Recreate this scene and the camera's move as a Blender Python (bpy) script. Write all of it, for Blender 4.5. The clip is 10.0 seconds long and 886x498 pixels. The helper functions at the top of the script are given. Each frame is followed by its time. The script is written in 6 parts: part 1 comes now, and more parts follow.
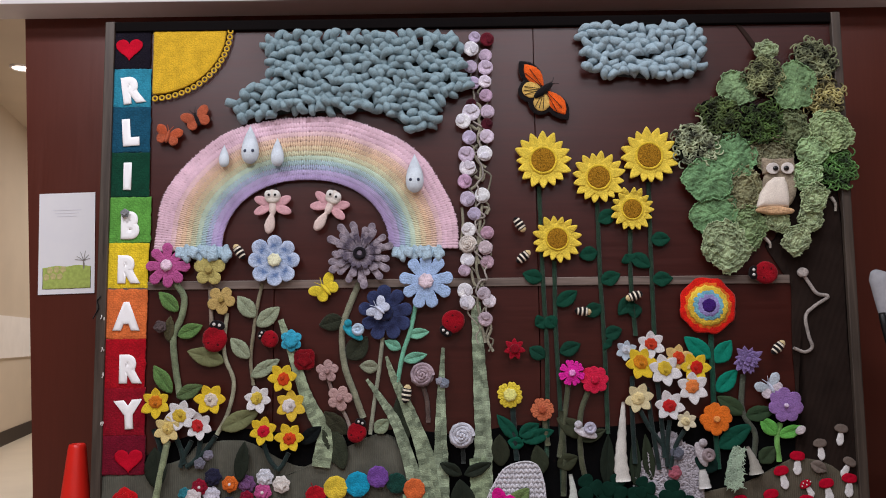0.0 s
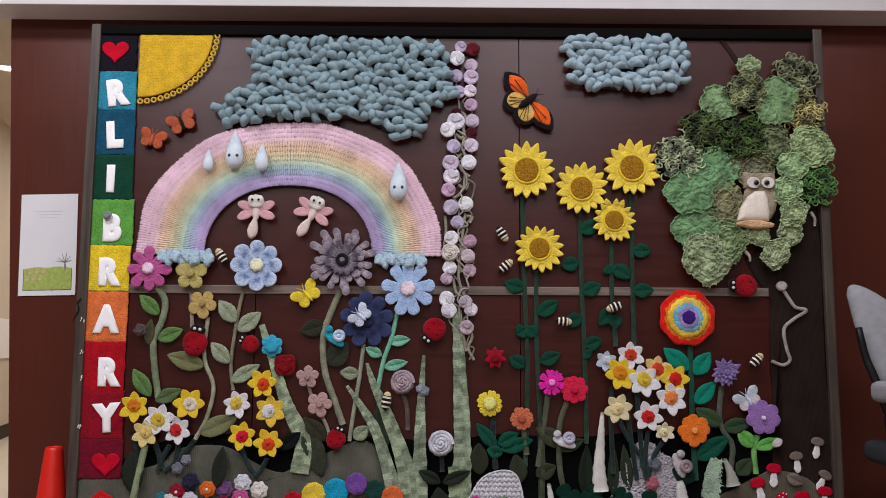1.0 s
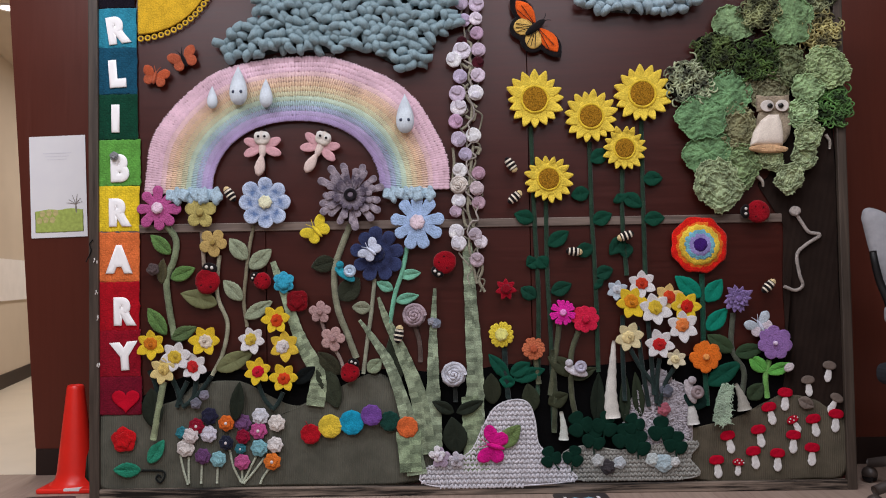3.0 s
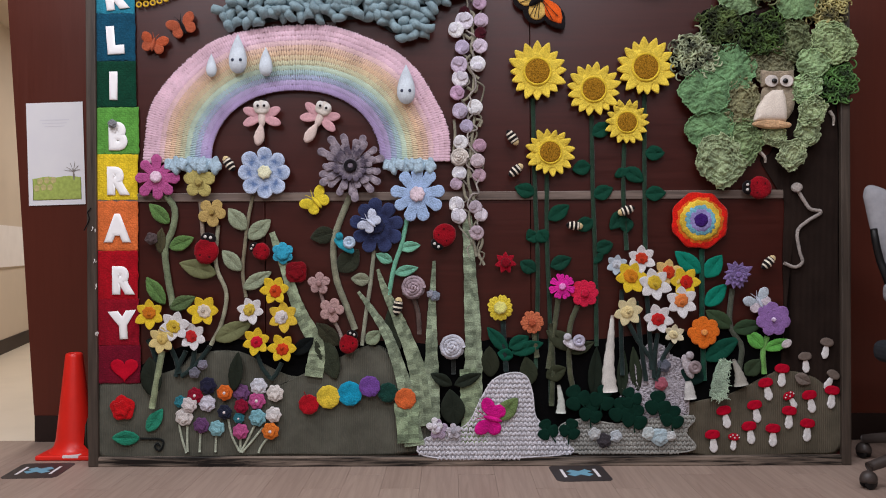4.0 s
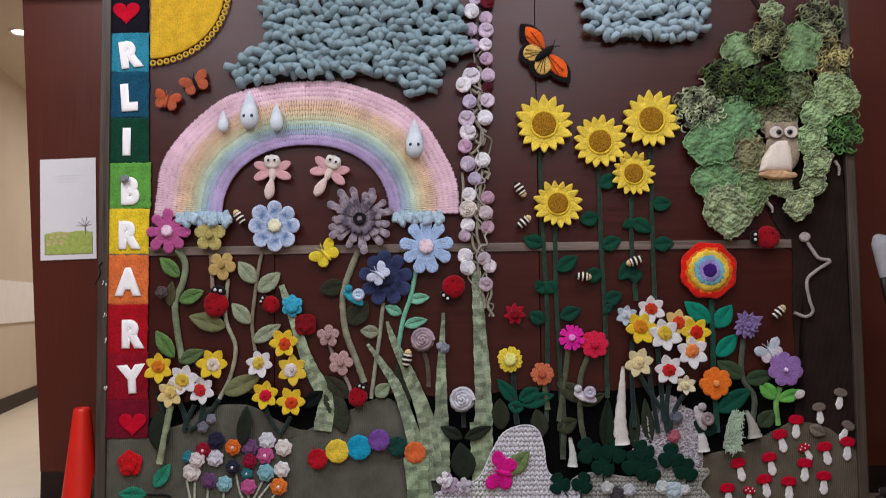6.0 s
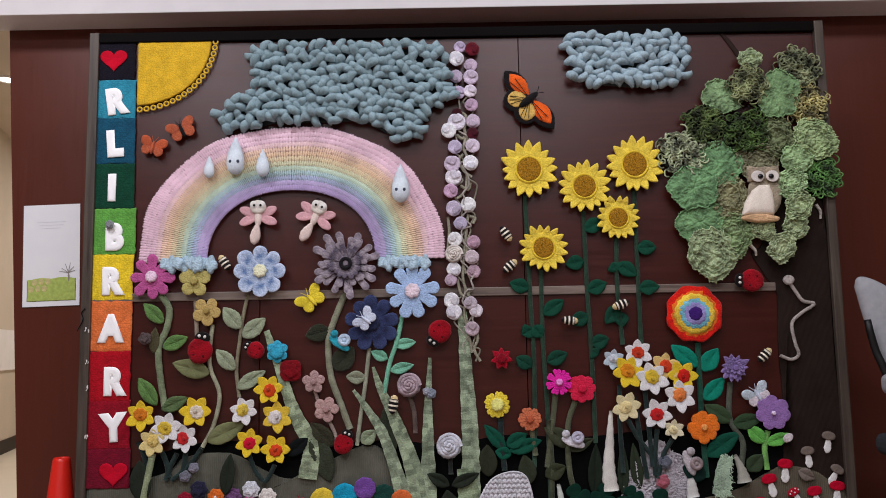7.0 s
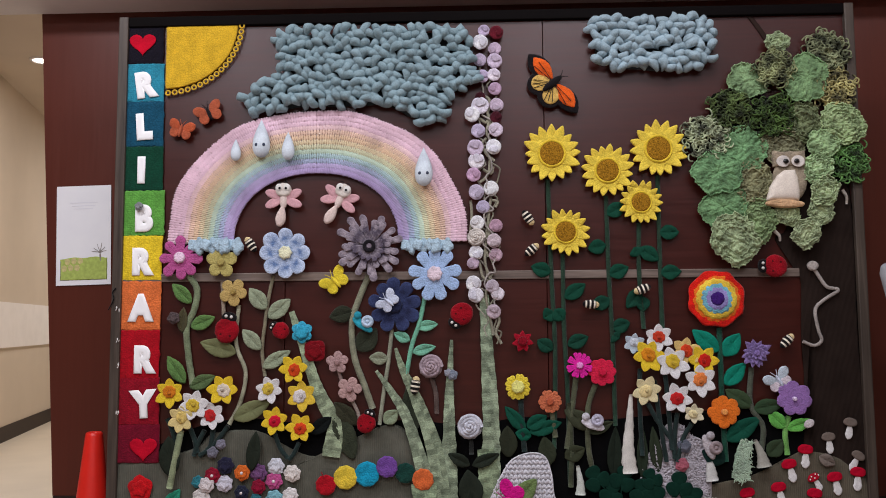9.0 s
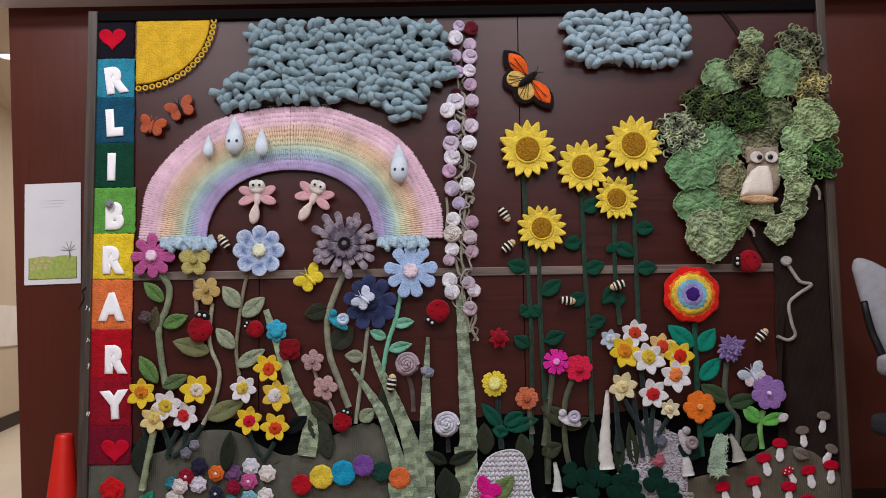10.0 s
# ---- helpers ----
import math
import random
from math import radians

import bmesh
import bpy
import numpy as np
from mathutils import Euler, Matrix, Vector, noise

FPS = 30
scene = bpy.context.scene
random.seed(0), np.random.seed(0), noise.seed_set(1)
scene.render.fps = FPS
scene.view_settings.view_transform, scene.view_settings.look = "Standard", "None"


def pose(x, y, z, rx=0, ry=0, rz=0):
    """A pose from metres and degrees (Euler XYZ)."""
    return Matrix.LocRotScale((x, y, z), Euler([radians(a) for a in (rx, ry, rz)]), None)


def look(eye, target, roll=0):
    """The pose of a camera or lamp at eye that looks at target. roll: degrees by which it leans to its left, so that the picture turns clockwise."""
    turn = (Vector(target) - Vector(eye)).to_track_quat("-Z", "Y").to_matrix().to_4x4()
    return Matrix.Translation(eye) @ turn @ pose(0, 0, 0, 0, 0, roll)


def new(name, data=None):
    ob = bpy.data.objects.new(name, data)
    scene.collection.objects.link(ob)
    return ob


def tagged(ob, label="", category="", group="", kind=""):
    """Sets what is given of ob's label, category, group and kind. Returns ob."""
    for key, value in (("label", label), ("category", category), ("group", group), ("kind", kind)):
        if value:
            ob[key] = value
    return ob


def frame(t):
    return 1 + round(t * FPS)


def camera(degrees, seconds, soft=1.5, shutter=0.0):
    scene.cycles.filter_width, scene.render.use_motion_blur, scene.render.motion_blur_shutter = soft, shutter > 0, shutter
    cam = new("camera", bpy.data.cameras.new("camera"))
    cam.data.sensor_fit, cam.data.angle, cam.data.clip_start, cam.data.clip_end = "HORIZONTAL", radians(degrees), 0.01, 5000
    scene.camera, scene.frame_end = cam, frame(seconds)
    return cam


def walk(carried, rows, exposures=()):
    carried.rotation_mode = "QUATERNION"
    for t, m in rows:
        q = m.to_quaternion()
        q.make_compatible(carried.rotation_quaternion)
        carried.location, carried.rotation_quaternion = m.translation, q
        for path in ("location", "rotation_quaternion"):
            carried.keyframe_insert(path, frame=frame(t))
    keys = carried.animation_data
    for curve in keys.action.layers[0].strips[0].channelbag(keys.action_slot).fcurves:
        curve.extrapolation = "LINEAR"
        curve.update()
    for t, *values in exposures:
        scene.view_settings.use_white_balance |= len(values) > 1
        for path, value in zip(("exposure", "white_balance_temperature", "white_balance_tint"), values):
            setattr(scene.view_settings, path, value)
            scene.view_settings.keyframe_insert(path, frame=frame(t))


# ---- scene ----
cam = camera(55.9, 10.0, soft=0.95, shutter=0.5)
PATH = [
    (0, (0.03, -3.543, 0.908), (0.012, -1.554, 1.118), -0.6),
    (0.5, (0.043, -3.549, 0.907), (0.025, -1.559, 1.102), 0.0),
    (1, (0.049, -3.553, 0.905), (0.062, -1.566, 1.135), 0.3),
    (1.5, (0.06, -3.545, 0.908), (0.079, -1.558, 1.14), -0.2),
    (2, (0.073, -3.542, 0.909), (0.063, -1.55, 1.09), -0.8),
    (2.5, (0.077, -3.538, 0.911), (0.052, -1.541, 1.026), -1.0),
    (2.7, (0.078, -3.539, 0.911), (0.05, -1.541, 1.004), -1.1),
    (3.8, (0.07, -3.532, 0.923), (0.051, -1.532, 0.933), -0.3),
    (4, (0.068, -3.528, 0.923), (0.047, -1.528, 0.918), -0.3),
    (4.5, (0.065, -3.524, 0.925), (0.045, -1.524, 0.9), -0.5),
    (5, (0.063, -3.529, 0.922), (0.043, -1.529, 0.922), -0.5),
    (5.5, (0.058, -3.531, 0.916), (0.026, -1.533, 0.999), -0.5),
    (5.7, (0.057, -3.534, 0.915), (0.016, -1.536, 1.006), -0.6),
    (6.8, (0.056, -3.539, 0.908), (0.055, -1.552, 1.141), -1.0),
    (7, (0.055, -3.536, 0.908), (0.056, -1.549, 1.141), -1.0),
    (7.5, (0.055, -3.555, 0.91), (0.06, -1.571, 1.16), -0.9),
    (8, (0.065, -3.569, 0.915), (0.053, -1.585, 1.167), -0.8),
    (8.5, (0.072, -3.575, 0.923), (0.029, -1.588, 1.147), -0.7),
    (9, (0.085, -3.57, 0.929), (0.015, -1.579, 1.109), -0.4),
    (9.5, (0.088, -3.559, 0.926), (0.047, -1.568, 1.108), -0.7),
    (10, (0.082, -3.549, 0.925), (0.071, -1.557, 1.1), -0.8),
]
walk(cam, [(t, look(eye, target, roll)) for t, eye, target, roll in PATH])

# ---- light ----
world = bpy.data.worlds.new("world")
scene.world = world
world.use_nodes = True
world.node_tree.nodes["Background"].inputs[0].default_value = (0.9, 0.95, 1.0, 1)
world.node_tree.nodes["Background"].inputs[1].default_value = 0.014


def panel_lamp(x, y, z, sx, sy, watts, tint=(0.95, 0.945, 1.03)):
    data = bpy.data.lights.new("panel_lamp", "AREA")
    data.shape, data.size, data.size_y, data.energy, data.color = "RECTANGLE", sx, sy, watts, tint
    lamp = new("panel_lamp", data)
    lamp.matrix_world = pose(x, y, z)
    return lamp


for lx, wide, watts in ((-1.9, 1.15, 50), (0.72, 1.4, 43), (2.6, 1.15, 9)):
    for ly, share in ((-1.5, 1.0), (-3.5, 1.0), (-5.6, 0.8)):
        panel_lamp(lx, ly, 3.47, wide, 0.55, watts * share)
panel_lamp(-2.3, 2.0, 2.9, 0.6, 0.6, 30, (1.0, 0.93, 0.86))
panel_lamp(-2.6, 5.0, 2.9, 0.6, 0.6, 36, (1.0, 0.93, 0.86))


# ---- materials ----
def lin(r, g, b, k=1.0):
    """8-bit display colour to linear."""
    return tuple(min(0.95, k * ((v / 255 + 0.055) / 1.055) ** 2.4 if v > 10 else k * v / 3295) for v in (r, g, b)) + (1,)


def base_mat(name, rough=0.8, spec=0.3):
    m = bpy.data.materials.new(name)
    m.use_nodes = True
    nt = m.node_tree
    b = nt.nodes["Principled BSDF"]
    b.inputs["Roughness"].default_value = rough
    b.inputs["Specular IOR Level"].default_value = spec
    return m, nt, b


def node(nt, kind, **values):
    n = nt.nodes.new(kind)
    for k, v in values.items():
        n.inputs[k.replace("_", " ")].default_value = v
    return n


def coords(nt, sx=1, sy=1, sz=1, which="Object"):
    tc = nt.nodes.new("ShaderNodeTexCoord")
    mp = nt.nodes.new("ShaderNodeMapping")
    mp.inputs["Scale"].default_value = (sx, sy, sz)
    nt.links.new(tc.outputs[which], mp.inputs["Vector"])
    return mp.outputs["Vector"]


def ramp2(nt, fac, c0, c1, p0=0.3, p1=0.7):
    r = nt.nodes.new("ShaderNodeValToRGB")
    r.color_ramp.elements[0].position, r.color_ramp.elements[0].color = p0, c0
    r.color_ramp.elements[1].position, r.color_ramp.elements[1].color = p1, c1
    nt.links.new(fac, r.inputs["Fac"])
    return r.outputs["Color"]


def shade(c, k):
    return tuple(min(0.95, v * k) for v in c[:3]) + (1,)


YARNS = {}


def yarn(r, g, b, stitch=5.0, fuzz=1.0, var=0.2, mix=None):
    """Crocheted yarn: rows of stitches stitch mm wide, uneven dye, matt and a little fuzzy. mix: second dye of a variegated yarn."""
    key = (r, g, b, stitch, fuzz, var, mix)
    if key in YARNS:
        return YARNS[key]
    col = lin(r, g, b, 1.08)
    m, nt, p = base_mat("yarn", 0.95, 0.12)
    v = coords(nt)
    big = node(nt, "ShaderNodeTexNoise", Scale=22.0, Detail=3.0)
    nt.links.new(v, big.inputs["Vector"])
    c0, c1 = shade(col, 1 - var), shade(col, 1 + var)
    if mix:
        c0, c1 = lin(*mix, 1.08), col
    dye = ramp2(nt, big.outputs["Fac"], c0, c1, 0.36, 0.62)
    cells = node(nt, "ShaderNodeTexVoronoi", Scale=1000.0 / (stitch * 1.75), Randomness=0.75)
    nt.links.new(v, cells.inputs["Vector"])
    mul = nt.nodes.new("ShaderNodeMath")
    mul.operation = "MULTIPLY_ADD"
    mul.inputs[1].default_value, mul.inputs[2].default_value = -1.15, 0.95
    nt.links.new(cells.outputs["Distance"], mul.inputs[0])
    fine = node(nt, "ShaderNodeTexNoise", Scale=210.0, Detail=4.0, Roughness=0.7)
    nt.links.new(v, fine.inputs["Vector"])
    add = nt.nodes.new("ShaderNodeMath")
    add.operation = "MULTIPLY_ADD"
    add.inputs[1].default_value = 0.45 * fuzz
    nt.links.new(fine.outputs["Fac"], add.inputs[0])
    nt.links.new(mul.outputs[0], add.inputs[2])
    # shade in the hollows between stitches, multiplied into the dye colour
    gap_shade = nt.nodes.new("ShaderNodeMix")
    gap_shade.data_type, gap_shade.blend_type = "RGBA", "MULTIPLY"
    gap_shade.inputs["Factor"].default_value = 0.36
    nt.links.new(dye, gap_shade.inputs["A"])
    nt.links.new(ramp2(nt, add.outputs[0], (0.34, 0.34, 0.34, 1), (1.0, 1.0, 1.0, 1), 0.2, 0.85), gap_shade.inputs["B"])
    nt.links.new(gap_shade.outputs["Result"], p.inputs["Base Color"])
    bump = node(nt, "ShaderNodeBump", Strength=0.7, Distance=0.0028)
    nt.links.new(add.outputs[0], bump.inputs["Height"])
    nt.links.new(bump.outputs["Normal"], p.inputs["Normal"])
    p.inputs["Sheen Weight"].default_value = 0.12
    YARNS[key] = m
    return m


def felt(r, g, b, rib=0.0):
    """Felt or fine knitted cloth; rib: ribs in mm."""
    key = ("felt", r, g, b, rib)
    if key in YARNS:
        return YARNS[key]
    col = lin(r, g, b, 1.05)
    m, nt, p = base_mat("felt", 0.97, 0.08)
    v = coords(nt)
    big = node(nt, "ShaderNodeTexNoise", Scale=7.0, Detail=6.0, Roughness=0.65)
    nt.links.new(v, big.inputs["Vector"])
    fine = node(nt, "ShaderNodeTexNoise", Scale=230.0, Detail=4.0)
    nt.links.new(v, fine.inputs["Vector"])
    cl = ramp2(nt, big.outputs["Fac"], shade(col, 0.78), shade(col, 1.2), 0.35, 0.66)
    height = fine.outputs["Fac"]
    if rib:
        w = node(nt, "ShaderNodeTexWave", Scale=314.0 / rib, Distortion=1.2, Detail=1.0)
        nt.links.new(v, w.inputs["Vector"])
        mx = nt.nodes.new("ShaderNodeMath")
        mx.operation = "MULTIPLY_ADD"
        mx.inputs[1].default_value = 1.3
        nt.links.new(w.outputs["Fac"], mx.inputs[0])
        nt.links.new(fine.outputs["Fac"], mx.inputs[2])
        height = mx.outputs[0]
    mixn = nt.nodes.new("ShaderNodeMix")
    mixn.data_type, mixn.blend_type = "RGBA", "MULTIPLY"
    mixn.inputs["Factor"].default_value = 0.28 if rib else 0.35
    nt.links.new(cl, mixn.inputs["A"])
    nt.links.new(ramp2(nt, height, (0.5, 0.5, 0.5, 1), (1, 1, 1, 1), 0.3, 1.3 if rib else 0.7), mixn.inputs["B"])
    nt.links.new(mixn.outputs["Result"], p.inputs["Base Color"])
    bump = node(nt, "ShaderNodeBump", Strength=0.45 if rib else 0.6, Distance=0.0018)
    nt.links.new(height, bump.inputs["Height"])
    nt.links.new(bump.outputs["Normal"], p.inputs["Normal"])
    YARNS[key] = m
    return m


def wood(name, dark, light, rough, along="Z", grain=1.0, spec=0.5, span=(0.45, 1.0)):
    m, nt, p = base_mat(name, rough, spec)
    s = {"X": (1.2, 26, 26), "Y": (26, 1.2, 26), "Z": (26, 26, 1.2)}[along]
    v = coords(nt, *s)
    n1 = node(nt, "ShaderNodeTexNoise", Scale=2.4, Detail=7.0, Roughness=0.62, Distortion=0.6)
    nt.links.new(v, n1.inputs["Vector"])
    n2 = node(nt, "ShaderNodeTexNoise", Scale=1.6, Detail=3.0)
    nt.links.new(coords(nt), n2.inputs["Vector"])
    info = nt.nodes.new("ShaderNodeObjectInfo")
    f = nt.nodes.new("ShaderNodeMath")
    f.operation = "MULTIPLY_ADD"
    f.inputs[1].default_value = 0.35
    nt.links.new(n2.outputs["Fac"], f.inputs[0])
    nt.links.new(n1.outputs["Fac"], f.inputs[2])
    g = nt.nodes.new("ShaderNodeMath")
    g.operation = "MULTIPLY_ADD"
    g.inputs[1].default_value = 0.16
    nt.links.new(info.outputs["Random"], g.inputs[0])
    nt.links.new(f.outputs[0], g.inputs[2])
    nt.links.new(ramp2(nt, g.outputs[0], dark, light, *span), p.inputs["Base Color"])
    r = nt.nodes.new("ShaderNodeMapRange")
    r.inputs["To Min"].default_value, r.inputs["To Max"].default_value = rough - 0.07, rough + 0.12
    nt.links.new(n1.outputs["Fac"], r.inputs["Value"])
    nt.links.new(r.outputs[0], p.inputs["Roughness"])
    bump = node(nt, "ShaderNodeBump", Strength=0.12 * grain, Distance=0.001)
    nt.links.new(n1.outputs["Fac"], bump.inputs["Height"])
    nt.links.new(bump.outputs["Normal"], p.inputs["Normal"])
    return m


def plain(name, r, g, b, rough=0.7, spec=0.4, mottled=0.08, scale=9.0, bumpy=0.1, grit=160.0):
    m, nt, p = base_mat(name, rough, spec)
    col = lin(r, g, b)
    v = coords(nt)
    n1 = node(nt, "ShaderNodeTexNoise", Scale=scale, Detail=5.0)
    nt.links.new(v, n1.inputs["Vector"])
    nt.links.new(ramp2(nt, n1.outputs["Fac"], shade(col, 1 - mottled), shade(col, 1 + mottled)), p.inputs["Base Color"])
    n2 = node(nt, "ShaderNodeTexNoise", Scale=grit, Detail=3.0)
    nt.links.new(v, n2.inputs["Vector"])
    bump = node(nt, "ShaderNodeBump", Strength=bumpy, Distance=0.001)
    nt.links.new(n2.outputs["Fac"], bump.inputs["Height"])
    nt.links.new(bump.outputs["Normal"], p.inputs["Normal"])
    return m


PANEL = wood("panel_wood", lin(50, 12, 6), lin(66, 18, 9), 0.33, "X", 0.4, 0.50)
WALLWOOD = wood("wall_wood", lin(88, 39, 27), lin(95, 43, 30), 0.36, "Z", 0.3, 0.4)
FRAMEWOOD = wood("frame_wood", lin(28, 22, 19), lin(84, 73, 64), 0.45, "Z", 1.0, 0.4)
RAILWORN = wood("worn_rail_wood", lin(18, 15, 13), lin(150, 134, 120), 0.45, "X", 1.0, 0.4, (0.66, 0.90))
RAILWOOD = wood("rail_wood", lin(34, 28, 25), lin(132, 116, 106), 0.45, "X", 1.0, 0.4)
PLANK = wood("floor_plank", lin(138, 117, 105), lin(172, 151, 137), 0.5, "Y", 0.7, 0.35)
FLOORGAP = plain("floor_joint", 150, 130, 118, 0.8)
WHITE = plain("white_paint", 234, 230, 230, 0.7, 0.3, 0.03)
CEIL = plain("ceiling_tile", 186, 183, 178, 0.9, 0.2, 0.06, 30.0)
BEIGE = plain("beige_paint", 204, 190, 174, 0.75, 0.3, 0.04, 2.0)
CREAMFLOOR = plain("cream_floor", 222, 210, 192, 0.35, 0.4, 0.05, 3.0)
DARKBASE = plain("dark_base", 40, 26, 22, 0.5, 0.4)
BLACKCLOTH = felt(9, 9, 10)
DUSK = plain("taupe_paint", 132, 116, 102, 0.8, 0.3, 0.05)
TOPBLACK = plain("black_paint", 10, 6, 6, 0.7, 0.06)
BLACK = plain("black_plastic", 16, 16, 18, 0.45, 0.4)
GREYMESH = plain("grey_fabric", 152, 152, 156, 0.85, 0.2, 0.08, 40.0, 0.4, 500.0)
ORANGE = plain("orange_vinyl", 240, 44, 32, 0.36, 0.5, 0.06, 12.0, 0.06)
PAPER = plain("paper", 246, 246, 252, 0.8, 0.2, 0.02)


# ---- mesh helpers ----
def S(n):
    """Board units of 2.38 mm to metres."""
    return n / 420


def mesh_of(name, verts, faces, mats, which=None, smooth=True):
    me = bpy.data.meshes.new(name)
    me.from_pydata([tuple(map(float, v)) for v in verts], [], [tuple(map(int, f)) for f in faces])
    for m in mats if isinstance(mats, (list, tuple)) else [mats]:
        me.materials.append(m)
    if which is not None:
        me.polygons.foreach_set("material_index", list(which))
    if smooth:
        me.polygons.foreach_set("use_smooth", [True] * len(me.polygons))
    me.update()
    return me


def put(name, me, parent=None, at=(0, 0, 0), turn=0.0, size=1.0, label=""):
    """A mesh object; turn: degrees about the axis out of the board."""
    ob = new(name, me)
    ob.matrix_basis = pose(*at, 0, turn, 0) @ Matrix.Scale(size, 4)
    ob.parent = parent
    if label:
        ob["label"] = label
    return ob


def part(name, bm, material, parent, label=""):
    me = bpy.data.meshes.new(name)
    bm.to_mesh(me)
    bm.free()
    me.materials.append(material)
    ob = new(name, me)
    ob.parent = parent
    if label:
        ob["label"] = label
    return ob


def thing(name, x, z, label, category, group="", depth=0.0, turn=0.0, kind=""):
    """A top-level Empty on the board at (x, z), depth metres in front of it."""
    ob = new(name)
    ob.empty_display_size = 0.02
    ob.matrix_basis = pose(x, -depth, z, 0, turn, 0)
    return tagged(ob, label, category, group, kind)


def box(x0, x1, y0, y1, z0, z1, bevel=0.0, segments=2):
    bm = bmesh.new()
    bmesh.ops.create_cube(bm, size=1)
    bmesh.ops.scale(bm, vec=(x1 - x0, y1 - y0, z1 - z0), verts=bm.verts)
    bmesh.ops.translate(bm, vec=((x0 + x1) / 2, (y0 + y1) / 2, (z0 + z1) / 2), verts=bm.verts)
    if bevel:
        bmesh.ops.bevel(bm, geom=bm.edges[:], offset=bevel, segments=segments, affect="EDGES", profile=0.5)
    return bm


def slab(name, x0, x1, y0, y1, z0, z1, material, label="", category="", bevel=0.0, parent=None, kind="structure"):
    ob = part(name, box(x0, x1, y0, y1, z0, z1, bevel), material, parent, label)
    if not parent:
        tagged(ob, label, category, "", kind)
    return ob


def smooth_line(pts, steps=6):
    """Catmull-Rom through pts."""
    p = [np.array(q, float) for q in pts]
    p = [2 * p[0] - p[1]] + p + [2 * p[-1] - p[-2]]
    out = []
    for i in range(1, len(p) - 2):
        for k in range(steps):
            t = k / steps
            a, b, c, d = p[i - 1], p[i], p[i + 1], p[i + 2]
            out.append(0.5 * (2 * b + (c - a) * t + (2 * a - 5 * b + 4 * c - d) * t * t + (3 * b - a - 3 * c + d) * t ** 3))
    out.append(p[-2])
    return out


def tube(pts, r0, r1=None, n=7, flat=1.0, steps=6, lumps=0.0):
    """Verts and faces of a round cord along pts (x, y, z); flat squeezes it towards the board."""
    line = smooth_line(pts, steps)
    r1 = r0 if r1 is None else r1
    vs, fs = [], []
    m = len(line)
    for i, q in enumerate(line):
        d = line[min(i + 1, m - 1)] - line[max(i - 1, 0)]
        d = d / (np.linalg.norm(d) + 1e-9)
        side = np.cross(d, (0, 1, 0))
        side = side / (np.linalg.norm(side) + 1e-9)
        out = np.cross(side, d)
        r = (r0 + (r1 - r0) * i / (m - 1)) * (1 + lumps * math.sin(i * 2.4))
        for k in range(n):
            a = 2 * math.pi * k / n
            vs.append(q + side * math.cos(a) * r + out * math.sin(a) * r * flat)
    for i in range(m - 1):
        for k in range(n):
            fs.append((i * n + k, i * n + (k + 1) % n, (i + 1) * n + (k + 1) % n, (i + 1) * n + k))
    fs.append(tuple(range(n)))
    fs.append(tuple(range((m - 1) * n, m * n))[::-1])
    return vs, fs


def fine_line(outline, step):
    """The outline with points no further than step apart."""
    o = [np.array(q, float) for q in outline]
    out = []
    for a, b in zip(o, o[1:] + o[:1]):
        k = max(1, int(np.linalg.norm(b - a) / step))
        out += [a + (b - a) * i / k for i in range(k)]
    return out


def puffed(outline, h, centre=None, crease=0.0, lump=1.0):
    """A padded shape on the board: outline of (x, z), h metres proud, rounded over at the rim."""
    h = h * 0.6 if h < 0.0135 else h  # thin pieces lie nearly flat
    o = [np.array(q, float) for q in outline]
    c = np.mean(o, axis=0) if centre is None else np.array(centre, float)
    reach = max(np.linalg.norm(q - c) for q in o)
    o = fine_line(o, max(0.0055, reach * 0.07))
    n = len(o)
    vs, fs = [], []
    rings = ((0.97, 0.0), (1.0, 0.35), (0.95, 0.72), (0.82, 0.92), (0.62, 1.0), (0.32, 1.0))
    amp = 0.0019 * lump * min(1.0, reach / 0.03)
    seed = Vector((reach * 311, h * 977, n * 0.37))
    for s, t in rings:
        for q in o:
            e = c + (q - c) * s
            w = noise.noise_vector(Vector((e[0], 0, e[1])) * 105 + seed)
            vs.append((e[0] + amp * w.x, -h * t + min(h * 0.4, amp * 1.3) * w.y * (t > 0), e[1] + amp * w.z))
    vs.append((c[0], -h * (1 - crease), c[1]))
    for k in range(len(rings) - 1):
        for i in range(n):
            j = (i + 1) % n
            fs.append((k * n + i, k * n + j, (k + 1) * n + j, (k + 1) * n + i))
    top = (len(rings) - 1) * n
    for i in range(n):
        fs.append((top + i, top + (i + 1) % n, len(vs) - 1))
    return vs, fs


def join(*shapes):
    """Several (verts, faces) as one, and for each face the number of its shape."""
    vs, fs, which = [], [], []
    for k, (v, f) in enumerate(shapes):
        o = len(vs)
        vs += list(v)
        fs += [tuple(i + o for i in q) for q in f]
        which += [k] * len(f)
    return vs, fs, which


def moved(shape, dx=0.0, dy=0.0, dz=0.0, turn=0.0, sx=1.0, sz=1.0):
    """Turn (degrees, clockwise as seen from the front), stretch and shift a shape."""
    a = radians(turn)
    ca, sa = math.cos(a), math.sin(a)
    vs = []
    for x, y, z in shape[0]:
        x, z = x * sx, z * sz
        vs.append((x * ca + z * sa + dx, y + dy, -x * sa + z * ca + dz))
    return vs, shape[1]


